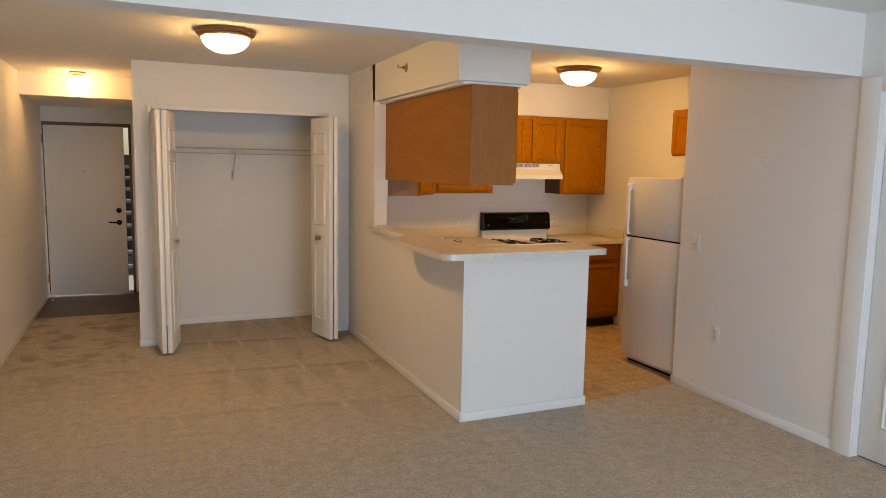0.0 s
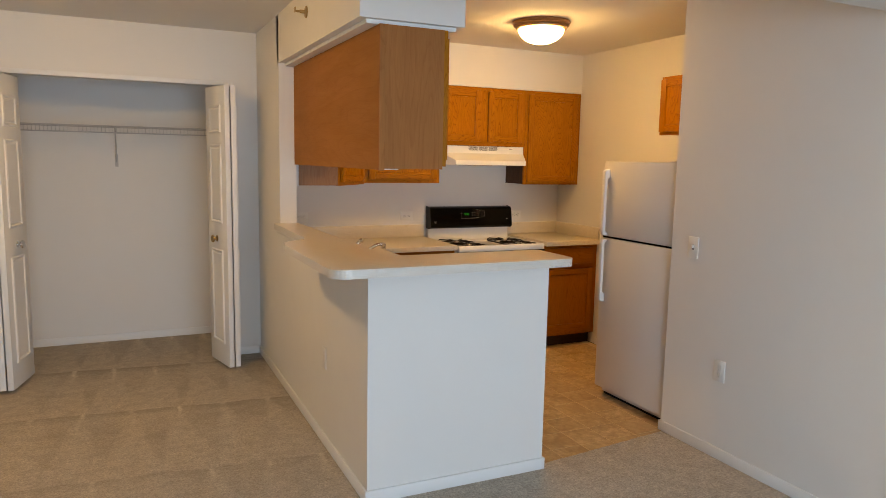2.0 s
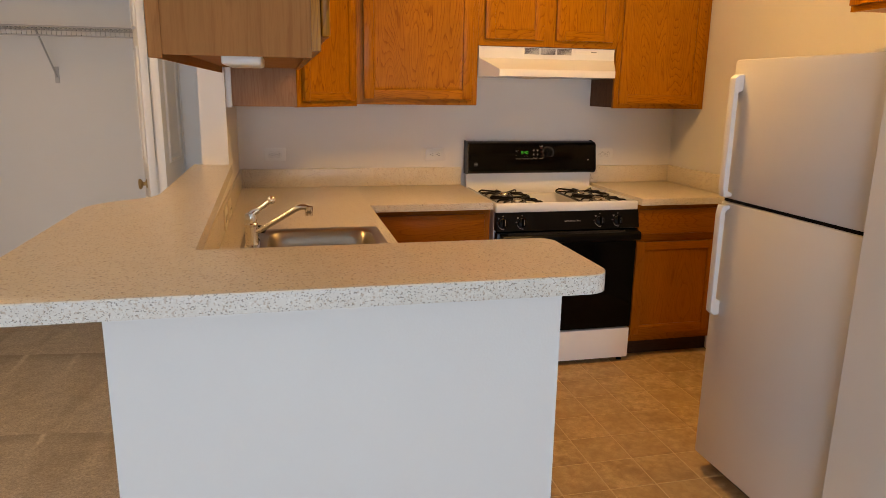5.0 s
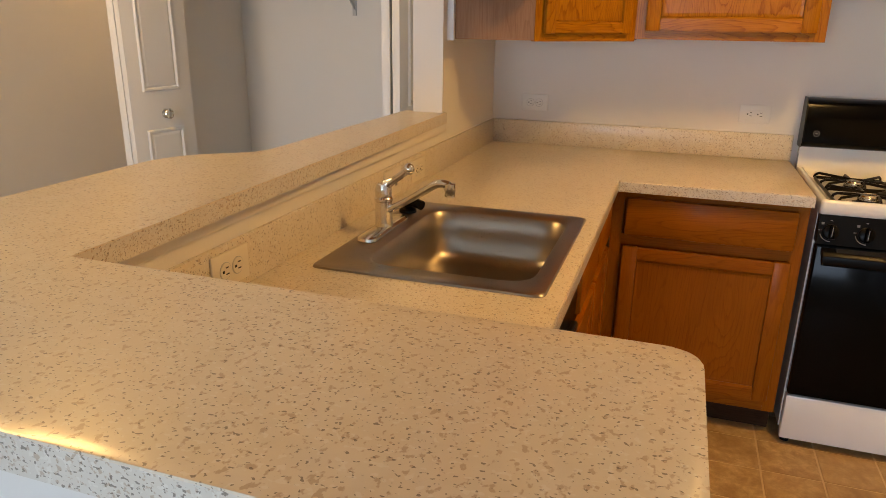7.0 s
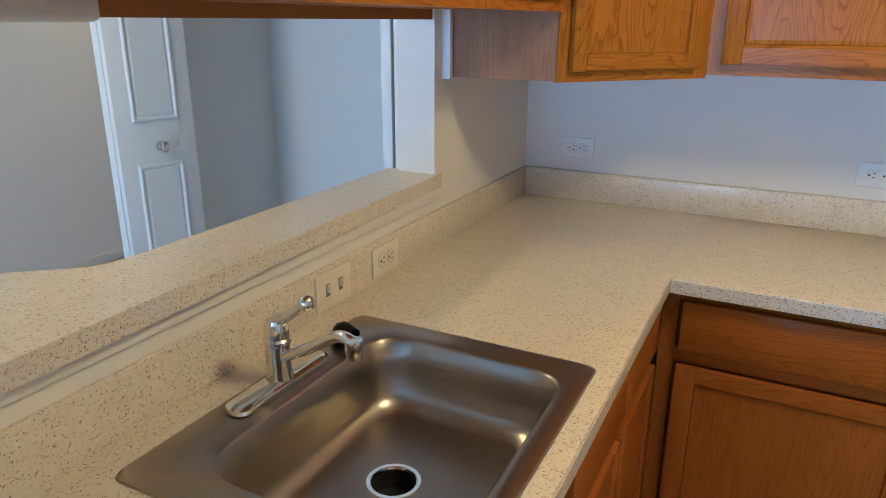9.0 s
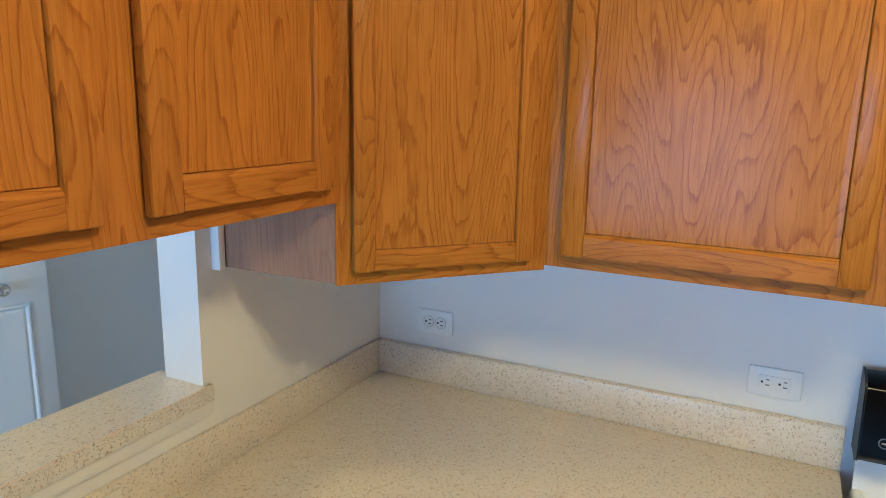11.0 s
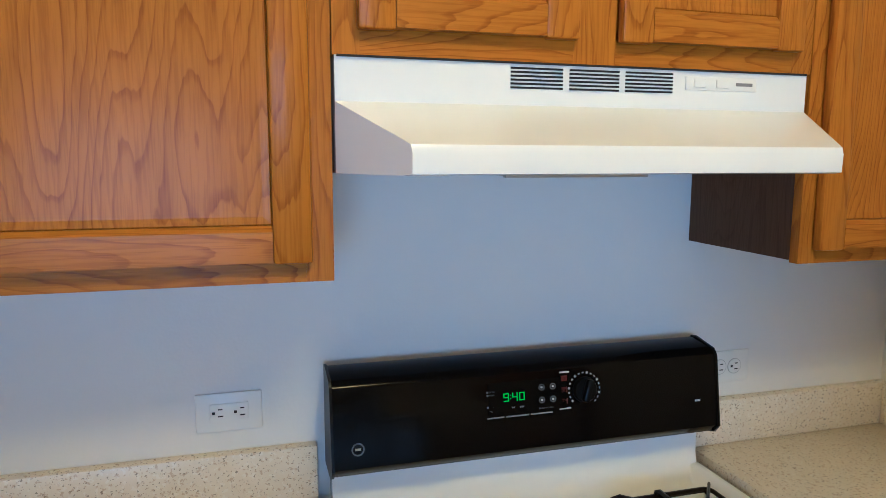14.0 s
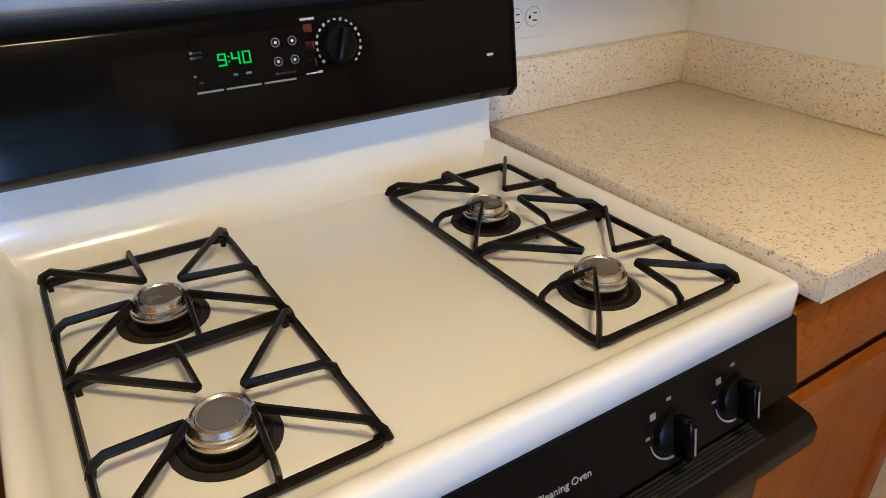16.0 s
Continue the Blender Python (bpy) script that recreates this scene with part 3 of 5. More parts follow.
bowl = ceiling_light(0.677, 4.93)
copy_thing(bowl, pose(3.60, 5.20, ZC))
gl = thing("globe_light", (-0.40, 7.82, ZC), "lit white globe ceiling light on small bronze base", "ceiling light")
part("base", lathe(bmesh.new(), [(0.01, 0), (0.075, 0), (0.072, -0.018), (0.050, -0.03), (0.048, -0.045), (0.01, -0.045)], pose(-0.40, 7.82, ZC)), BRONZE, gl)
part("globe", lathe(bmesh.new(), [(0.045, -0.040)] + [(0.098 * math.sin(a), -0.128 + 0.098 * math.cos(a)) for a in np.linspace(0.55, 3.1, 16)], pose(-0.40, 7.82, ZC)), GLOBE, gl, "glowing white glass globe")


# ---- electrical plates, facing local -y ----
def slots(parent, m, cx, cz, turned):
    for dx, dz, w, h in ((-0.0065, 0.004, 0.0022, 0.009), (0.0065, 0.004, 0.0022, 0.0075), (0.0, -0.008, 0.005, 0.005)):
        if turned:
            dx, dz, w, h = dz, dx, h, w
        part("slot", box(bmesh.new(), cx + dx - w / 2, cx + dx + w / 2, -0.0085, -0.006, cz + dz - h / 2, cz + dz + h / 2), DARK, parent, m=m)


def plate(name, m, label, material, style, lying=False, group="wall plates"):
    th = thing(name, m.translation, label, "outlet" if "outlet" in name else "switch" if "switch" in name else "wall plate", group)
    w, h = (0.116, 0.072) if lying else (0.072, 0.116)
    if style == "two":
        w, h = (0.125, 0.082) if lying else (0.116, 0.116)
    part("cover_plate", box(bmesh.new(), -w / 2, w / 2, -0.006, 0, -h / 2, h / 2, b=0.0025), material, th, m=m)
    if style == "duplex":
        for s in (-0.0195, 0.0195):
            cx, cz = (s, 0) if lying else (0, s)
            bm = lathe(bmesh.new(), [(0.002, 0), (0.0165, 0.0), (0.0160, 0.0018), (0.002, 0.0018)], Matrix.Translation((cx, -0.006, cz)) @ pose(0, 0, 0, 90), 20)
            part("socket", bm, material, th, m=m)
            part("socket_rim", lathe(bmesh.new(), [(0.0166, 0), (0.0178, 0), (0.0178, 0.0007), (0.0166, 0.0007)], Matrix.Translation((cx, -0.006, cz)) @ pose(0, 0, 0, 90), 20, True), RIM, th, m=m)
            slots(th, m, cx, cz, lying)
    elif style == "blank":
        for z in (-0.042, 0.042):
            part("screw", lathe(bmesh.new(), [(0.001, 0), (0.003, 0), (0.0025, 0.0008), (0.001, 0.0008)], Matrix.Translation((0, -0.006, z)) @ pose(0, 0, 0, 90), 10), material, th, m=m)
    elif style == "square":
        part("socket", box(bmesh.new(), -0.034 if lying else -0.0165, 0.034 if lying else 0.0165, -0.0078, -0.005, -0.0165 if lying else -0.034, 0.0165 if lying else 0.034, b=0.001), material, th, m=m)
        for s in (-0.019, 0.019):
            slots(th, m, s if lying else 0, 0 if lying else s, lying)
    else:
        for cx in ((0,) if style == "toggle" else (-0.023, 0.023)):
            part("toggle", box(bmesh.new(), cx - 0.005, cx + 0.005, -0.016, -0.005, -0.004, 0.012, b=0.002), material, th, m=m)
            part("toggle_slot", box(bmesh.new(), cx - 0.0075, cx + 0.0075, -0.0066, -0.005, -0.013, 0.015), GREYPRINT, th, m=m)
    return th


plate("outlet", pose(2.293, YK, 1.095), "white duplex outlet set sideways above the backsplash", PLASTIC, "duplex", True)
plate("outlet", pose(3.197, YK, 1.090), "white square-faced outlet set sideways beside the stove", PLASTIC, "square", True)
plate("outlet", pose(4.262, YK, 1.086), "white outlet on wall behind the stove's corner", PLASTIC, "duplex", True)
for y, st in ((4.537, "duplex"), (5.56, "duplex"), (5.345, "two")):
    plate("outlet" if st == "duplex" else "light_switch", pose(2.112, y, 0.968, 0, 0, 90), "ivory plate set sideways in the speckled backsplash", IVORY, st, True)
plate("outlet", pose(XE, 3.76, 0.479, 0, 0, -90), "white duplex outlet low on the wall", PLASTIC, "duplex")
plate("light_switch", pose(XE, 4.0, 1.114, 0, 0, -90), "white toggle light switch near the kitchen", PLASTIC, "toggle")
plate("wall_plate", pose(PX0, 4.72, 0.49, 0, 0, -90), "blank wall plate painted over on the half wall", WALL, "blank")
plate("light_switch", pose(XW, 6.46, 1.13, 0, 0, 90), "white double toggle light switch in the hall", PLASTIC, "two")

sp = thing("fire_sprinkler", (PX0, 5.08, 2.365), "small brass sidewall fire sprinkler", "sprinkler")
part("escutcheon", lathe(bmesh.new(), [(0.002, 0), (0.034, 0.0), (0.030, 0.006), (0.012, 0.008), (0.002, 0.008)], pose(PX0, 5.08, 2.365, 0, -90), 24), BRASS, sp)
spb = lathe(bmesh.new(), [(0.001, 0), (0.010, 0), (0.010, 0.03), (0.006, 0.032), (0.005, 0.052), (0.001, 0.053)], pose(PX0 - 0.006, 5.08, 2.365, 0, -90), 14)
tube(spb, [(PX0 - 0.03, 5.068, 2.365), (PX0 - 0.045, 5.062, 2.365), (PX0 - 0.062, 5.076, 2.365)], 0.0035)
tube(spb, [(PX0 - 0.03, 5.092, 2.365), (PX0 - 0.045, 5.098, 2.365), (PX0 - 0.062, 5.084, 2.365)], 0.0035)
box(spb, PX0 - 0.066, PX0 - 0.063, 5.062, 5.098, 2.358, 2.384)
part("nozzle", spb, BRASS, sp)

ds = thing("door_stop", (XW + 0.012, 9.05, 0.035), "small sprung metal door stop on the baseboard", "door stop")
coil = [(XW + 0.012 + 0.065 * i / 60, 9.05 + 0.006 * math.cos(i * 0.9), 0.035 + 0.006 * math.sin(i * 0.9)) for i in range(61)]
part("spring", tube(bmesh.new(), coil, 0.0014, 5), BRONZE, ds)
part("tip", lathe(bmesh.new(), [(0.001, 0), (0.009, 0.0), (0.009, 0.010), (0.001, 0.012)], pose(XW + 0.077, 9.05, 0.035, 0, 90), 14), PLASTIC, ds, "white rubber tip")

# ---- closet shelf ----
ws = thing("wire_shelf", (0.99, 7.45, 1.76), "white wire closet shelf with hanging rail", "shelf")
for y, z, r in ((7.12, 1.775, 0.0055), (7.12, 1.725, 0.0055), (7.28, 1.772, 0.003), (7.44, 1.775, 0.003)):
    part("rod", tube(bmesh.new(), [(0.192, y, z), (1.898, y, z)], r, 6), WIRE, ws)
wires = bmesh.new()
for i in range(66):
    x = 0.2 + i * 0.0258
    tube(wires, [(x, 7.445, 1.778), (x, 7.118, 1.778), (x, 7.116, 1.725)], 0.0018, 4)
tagged(part("wire_mesh", wires, WIRE, ws), kind="stuff")
br = bmesh.new()
tube(br, [(0.99, 7.125, 1.77), (0.99, 7.445, 1.50)], 0.009, 6, wide=0.6)
box(br, 0.978, 1.002, 7.44, 7.449, 1.46, 1.56)
part("bracket", br, WIRE, ws)

# ---- bar top ----
outline = rounded([(1.948, 5.865), (1.945, 4.93), (1.775, 4.80), (1.775, 3.81), (2.955, 3.81), (2.955, 4.15), (2.146, 4.15), (2.112, 5.865)],
                  [0, 0.06, 0.10, 0.09, 0.06, 0.04, 0, 0], 8)
bar = thing("bar_top", (2.3, 4.0, 1.08), "speckled cream laminate bar top on the half wall", "countertop")
core = loft(bmesh.new(), [[(x, y, z) for x, y in outline] for z in (1.080, 1.1150)])
part("edge_band", core, LAM_EDGE, bar, "pale speckled edge band", smooth=40)
sheet = loft(bmesh.new(), [[(x, y, z) for x, y in outline] for z in (1.1150, 1.1180)])
rim = [e for e in sheet.edges if all(v.co.z > 1.117 for v in e.verts)]
bmesh.ops.bevel(sheet, geom=rim, offset=0.0015, segments=2, affect="EDGES", profile=0.5)
part("top_sheet", sheet, LAM, bar, smooth=40)
structure("trim_bar", boxes((2.10, 2.110, 4.16, 5.865, 1.048, 1.08), (1.965, 1.988, 4.96, 5.865, 1.05, 1.08), b=0.003), WALL, smooth=35)

# ---- worktops ----
X0, X1, Z0, Z1 = PX1, 2.735, 0.876, 0.914


def slab(xs, ys, skip, z0, z1):
    """One board of grid cells with cells left out, closed round its edges."""
    bm, seen = bmesh.new(), {}

    def v(i, j, k):
        if (i, j, k) not in seen:
            seen[i, j, k] = bm.verts.new((xs[i], ys[j], (z0, z1)[k]))
        return seen[i, j, k]
    cells = {(i, j) for i in range(len(xs) - 1) for j in range(len(ys) - 1)} - set(skip)
    for i, j in cells:
        bm.faces.new((v(i, j, 1), v(i + 1, j, 1), v(i + 1, j + 1, 1), v(i, j + 1, 1)))
        bm.faces.new((v(i, j, 0), v(i, j + 1, 0), v(i + 1, j + 1, 0), v(i + 1, j, 0)))
        for n, a, c in (((i - 1, j), (i, j), (i, j + 1)), ((i + 1, j), (i + 1, j), (i + 1, j + 1)), ((i, j - 1), (i, j), (i + 1, j)), ((i, j + 1), (i, j + 1), (i + 1, j + 1))):
            if n not in cells:
                bm.faces.new((v(*a, 0), v(*c, 0), v(*c, 1), v(*a, 1)))
    return bm


wt = slab((X0, 2.245, 2.675, X1, 3.352), (4.116, 4.775, 5.305, 5.888, YK), ((1, 1), (3, 0), (3, 1), (3, 2)), Z0, Z1)
bmesh.ops.recalc_face_normals(wt, faces=wt.faces)
edge = [e for e in wt.edges if len(e.link_faces) == 2 and e.calc_face_angle(0) > 1 and all(v.co.z > 0.91 for v in e.verts) and all(v.co.x > 2.7 for v in e.verts)]
bmesh.ops.bevel(wt, geom=edge, offset=0.004, segments=2, affect="EDGES", profile=0.5)
wk = thing("worktop", (2.4, 5.5, 0.876), "speckled cream laminate worktop with a sink cut-out", "countertop")
part("top_board", wt, LAM, wk, smooth=30)
part("edge_band", box(bmesh.new(), X1, X1 + 0.0015, 4.116, 5.8865, Z0, Z1 - 0.0045, b=0.0005, seg=1), LAM_EDGE, wk, "pale speckled edge band")
part("edge_band", box(bmesh.new(), X1 + 0.0015, 3.352, 5.8865, 5.888, Z0, Z1 - 0.0045, b=0.0005, seg=1), LAM_EDGE, wk, "pale speckled edge band")
bsl = thing("backsplash", (2.105, 5.4, Z1), "speckled cream laminate upstand behind the worktop", "backsplash")
part("upstand", box(bmesh.new(), PX1, 2.112, 4.12, YK, Z1, 1.016, b=0.003), LAM, bsl)
part("upstand", box(bmesh.new(), 2.112, 3.352, YK - 0.026, YK, Z1, 1.016, b=0.003), LAM, bsl)
wk = thing("worktop", (4.4, 6.2, 0.876), "short speckled cream laminate worktop beside the stove", "countertop")
part("top_board", boxes((4.170, XK, 5.888, YK, Z0, Z1), b=0.003), LAM, wk, smooth=30)
part("edge_band", box(bmesh.new(), 4.171, XK, 5.8865, 5.888, Z0, Z1 - 0.004, b=0.0005, seg=1), LAM_EDGE, wk, "pale speckled edge band")
bsr = thing("backsplash", (4.45, YK, Z1), "speckled cream laminate upstand in the corner", "backsplash")
part("upstand", box(bmesh.new(), 4.170, XK, YK - 0.026, YK, Z1, 1.016, b=0.003), LAM, bsr)
part("upstand", box(bmesh.new(), XK - 0.024, XK, 5.90, YK - 0.026, Z1, 1.016, b=0.003), LAM, bsr)


# ---- cabinets ----
def cabinet_door(parent, m, w, h, name="door", rail=0.052, upright=OAK_Z, level=OAK_X):
    """A framed oak door; local x its width, front towards -y, its back at y = 0."""
    t = 0.019
    m = m @ pose(0, -0.003, 0)
    door = part(name, box(bmesh.new(), 0.01, w - 0.01, -0.008, -0.001, 0.01, h - 0.01), upright, parent, m=m)
    for x0, x1 in ((0, rail), (w - rail, w)):
        part("stile", box(bmesh.new(), x0, x1, -t, 0, 0, h, b=0.004), upright, door, m=m)
    for z0, z1 in ((0, rail), (h - rail, h)):
        bm = bmesh.new()
        inner = z1 if z0 == 0 else z0
        s = 1 if z0 == 0 else -1
        prism(bm, [(0, z0 + (0.003 if z0 == 0 else 0)), (-t + 0.001, z0 + (0.003 if z0 == 0 else 0)), (-t + 0.001, inner - s * 0.008), (-t + 0.008, inner), (0, inner)] if s > 0 else
              [(0, z1 - 0.003), (-t + 0.001, z1 - 0.003), (-t + 0.001, inner - s * 0.008), (-t + 0.008, inner), (0, inner)], "x", rail, w - rail)
        part("rail", bm, level, door, m=m, smooth=0)
    field = bmesh.new()
    r = rail
    loft(field, [[(r + i, y, r + i), (w - r - i, y, r + i), (w - r - i, y, h - r - i), (r + i, y, h - r - i)] for i, y in ((0.0, -0.0085), (0.002, -0.011), (0.012, -0.0095))], (False, True))
    part("panel", field, upright, door, m=m, smooth=0)
    return door


def drawer_front(parent, m, w, h):
    m = m @ pose(0, -0.003, 0)
    bm = box(bmesh.new(), 0, w, -0.019, 0, 0, h, b=0.005)
    return part("drawer_front", bm, BASE_X, parent, m=m)


def carcass(th, m, w, d, z0, z1, side=OAK_Z, stiles=(), under=None, name="body"):
    """Body behind local y = 0 with a face frame; stiles: extra uprights (x0, x1)."""
    part(name, boxes((0.001, w - 0.001, 0.019, d, z0 + 0.004, z1)), side, th, m=m, smooth=0)
    fr = 0.038
    for x0, x1 in ((0, fr), (w - fr, w), *stiles):
        part("face_stile", boxes((x0, x1, 0, 0.019, z0, z1)), OAK_Z, th, m=m, smooth=0)
    xs = [fr] + [v for s in stiles for v in s] + [w - fr]
    for a, c in zip(xs[::2], xs[1::2]):
        for zz in ((z0, z0 + fr), (z1 - fr, z1)):
            part("face_rail", boxes((a, c, 0.0005, 0.0185, *zz)), OAK_X, th, m=m, smooth=0)


TOP = 2.160
# wall cabinet beside the hood
wc = thing("wall_cabinet", (2.715, YK, CAB), "honey oak wall cabinet with one wide framed door", "cabinet", "oak wall cabinets")
m = pose(2.714, 6.255, 0)
carcass(wc, m, 0.641, YK - 6.255, CAB + 0.009, TOP)
cabinet_door(wc, pose(2.752, 6.2545, 1.407), 0.572, TOP - 1.407 - 0.03)
# over the hood
hc = thing("wall_cabinet", (3.357, YK, 1.687), "short honey oak wall cabinet with two doors above range hood", "cabinet", "oak wall cabinets")
m = pose(3.357, 6.256, 0)
carcass(hc, m, 0.790, YK - 6.256, 1.687, TOP, stiles=((0.357, 0.427),))
cabinet_door(hc, pose(3.390, 6.2555, 1.720), 0.324, TOP - 1.72 - 0.03)
cabinet_door(hc, pose(3.784, 6.2555, 1.720), 0.329, TOP - 1.72 - 0.03)
# right of the hood
rc = thing("wall_cabinet", (4.149, YK, CAB), "honey oak wall cabinet with dark brown side by corner", "cabinet", "oak wall cabinets")
m = pose(4.149, 6.255, 0)
DARKSIDE = oak("dark_brown_side", 2, (0.15, 0.085, 0.05), (0.09, 0.05, 0.03), 0.0, 0.6)
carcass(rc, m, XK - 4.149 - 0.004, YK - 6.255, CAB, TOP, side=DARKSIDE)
cabinet_door(rc, pose(4.173, 6.2545, 1.393), 0.50, TOP - 1.393 - 0.03)
# diagonal corner cabinet
cc = thing("corner_cabinet", (PX1, YK, CAB), "honey oak diagonal corner wall cabinet with pale scuffed side", "cabinet", "oak wall cabinets")
A, B = Vector((2.408, 5.905)), Vector((2.714, 6.252))
d = B - A
ang = math.degrees(math.atan2(d.y, d.x))
SCUFF = oak("scuffed_pale_side", 2, (0.40, 0.225, 0.135), (0.27, 0.135, 0.075), 0.0, 0.65)
part("body", prism(bmesh.new(), [(PX1 + 0.002, YK - 0.001), (PX1 + 0.002, 5.905), (A.x - 0.002, 5.905), (B.x - 0.006, B.y + 0.004), (B.x - 0.006, YK - 0.001)], "z", CAB + 0.003, TOP), SCUFF, cc, "pale scuffed cabinet side", smooth=0)
m = pose(A.x, A.y, 0, 0, 0, ang) @ pose(0, -0.003, 0)
L = d.length
for x0, x1 in ((0, 0.045), (L - 0.045, L)):
    part("face_stile", boxes((x0, x1, 0, 0.019, CAB, TOP)), OAK_Z, cc, m=m, smooth=0)
for zz in ((CAB, CAB + 0.03), (TOP - 0.03, TOP)):
    part("face_rail", boxes((0.045, L - 0.045, 0.0005, 0.019, *zz)), OAK_X, cc, m=m, smooth=0)
cabinet_door(cc, m @ pose(0.030, -0.0005, 1.396), L - 0.072, TOP - 1.396 - 0.03, rail=0.042)
structure("trim_corner", boxes((PX1, 2.125, 5.885, 5.903, CAB - 0.002, TOP), b=0.002), TRIM, smooth=35)

# hanging cabinet over the bar
hang = thing("hanging_cabinet", (2.27, 5.0, 1.525), "honey oak cabinet hung over the bar, plain brown back", "cabinet", "oak wall cabinets")
HZ = 1.535
part("body", boxes((2.094, 2.405, 4.152, 5.898, HZ + 0.006, TOP)), PLY, hang, smooth=0)
part("back_panel", boxes((2.088, 2.094, 4.150, 5.845, HZ - 0.019, TOP)), PLY_Y, hang, "flat brown veneered back", smooth=0)
part("end_panel", boxes((2.094, 2.404, 4.146, 4.152, HZ - 0.014, TOP)), PLY_END, hang, "greyish brown veneered end", smooth=0)
part("corner_strip", box(bmesh.new(), 2.085, 2.112, 4.142, 4.152, HZ - 0.021, TOP, b=0.002), PLY_END, hang)
m = pose(2.424, 4.150, 0, 0, 0, 90)
for x0, x1 in ((0, 0.042), (0.405, 0.435), (0.80, 0.86), (1.228, 1.312), (1.69, 1.748)):
    part("face_stile", boxes((x0, x1, 0, 0.019, HZ, TOP)), OAK_Z, hang, m=m, smooth=0)
for a, c in ((0.042, 0.405), (0.435, 0.80), (0.86, 1.228), (1.312, 1.69)):
    for zz in ((HZ, HZ + 0.042), (TOP - 0.04, TOP)):
        part("face_rail", boxes((a, c, 0.0005, 0.0185, *zz)), OAK_X, hang, m=m, smooth=0)
for x0, w in ((0.03, 0.385), (0.425, 0.385), (0.85, 0.386), (1.304, 0.398)):
    cabinet_door(hang, m @ pose(x0, -0.0005, 1.566), w, TOP - 1.566 - 0.03)
ub = thing("undercabinet_box", (2.248, 4.58, 1.541), "small white plastic box fixed under hanging cabinet", "box")
part("case", box(bmesh.new(), 2.200, 2.296, 4.43, 4.73, 1.511, 1.541, b=0.008, seg=3), PLASTIC, ub)

# over the fridge
fc = thing("wall_cabinet", (XK, 4.56, 1.765), "small honey oak cabinet above the refrigerator", "cabinet", "oak wall cabinets")
m = pose(4.441, 4.948, 0, 0, 0, -90)
carcass(fc, m, 0.772, XK - 4.441, 1.765, TOP, stiles=((0.36, 0.41),))
cabinet_door(fc, m @ pose(0.012, -0.0005, 1.785), 0.36, TOP - 1.785 - 0.02)
cabinet_door(fc, m @ pose(0.40, -0.0005, 1.785), 0.36, TOP - 1.785 - 0.02)

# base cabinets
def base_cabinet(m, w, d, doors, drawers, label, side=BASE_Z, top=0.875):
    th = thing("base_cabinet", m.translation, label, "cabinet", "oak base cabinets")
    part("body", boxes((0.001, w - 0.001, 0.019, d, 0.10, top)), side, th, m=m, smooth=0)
    part("toe_kick", boxes((0.001, w - 0.001, 0.065, 0.085, 0.0, 0.10)), TOE, th, "recessed toe kick, colour darkened for shade", m=m, smooth=0)
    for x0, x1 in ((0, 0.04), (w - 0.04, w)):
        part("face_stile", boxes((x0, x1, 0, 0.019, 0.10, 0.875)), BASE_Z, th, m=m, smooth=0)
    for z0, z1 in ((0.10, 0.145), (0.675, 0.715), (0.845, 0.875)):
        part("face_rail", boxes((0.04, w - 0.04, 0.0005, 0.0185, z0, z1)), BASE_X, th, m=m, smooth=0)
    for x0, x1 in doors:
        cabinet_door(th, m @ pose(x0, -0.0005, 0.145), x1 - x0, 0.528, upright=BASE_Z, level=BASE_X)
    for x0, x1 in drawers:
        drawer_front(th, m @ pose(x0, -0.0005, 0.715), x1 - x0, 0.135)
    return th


base_cabinet(pose(2.718, 5.934, 0), 0.632, YK - 5.934, [(0.050, 0.60)], [(0.050, 0.60)], "oak base cabinet with drawer beside the stove, colour darkened for shade")
base_cabinet(pose(4.164, 5.934, 0), XK - 4.164 - 0.003, YK - 5.934, [(0.010, 0.500)], [(0.010, 0.500)], "oak base cabinet with drawer in the corner, colour darkened for shade")
base_cabinet(pose(2.700, 5.105, 0, 0, 0, 90), 0.812, 2.70 - PX1, [(0.03, 0.40), (0.415, 0.785)], [(0.03, 0.40), (0.415, 0.785)], "oak sink base cabinet with drawer fronts, colour darkened for shade", top=0.70)
dw = thing("dishwasher", (2.4, 4.8, 0), "black built-in dishwasher beside the sink cabinet", "dishwasher")
part("body", boxes((PX1 + 0.02, 2.685, 4.50, 5.10, 0.0, 0.70)), BLACKMATT, dw, smooth=0)
part("door", box(bmesh.new(), 2.685, 2.712, 4.502, 5.098, 0.12, 0.72, b=0.004), BLACK, dw)
part("control_panel", box(bmesh.new(), 2.685, 2.716, 4.502, 5.098, 0.725, 0.86, b=0.006), BLACKMATT, dw)
part("handle", box(bmesh.new(), 2.716, 2.735, 4.60, 5.0, 0.735, 0.76, b=0.006), BLACKMATT, dw)
fl = thing("base_cabinet", (2.4, 4.3, 0), "oak filler cabinet at the end of the bar", "cabinet", "oak base cabinets")
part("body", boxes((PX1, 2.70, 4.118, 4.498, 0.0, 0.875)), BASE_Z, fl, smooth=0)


# ---- sink ----
def rrect(x0, x1, y0, y1, r, z, n=5):
    return [(x, y, z) for x, y in rounded([(x0, y0), (x1, y0), (x1, y1), (x0, y1)], r, n)]


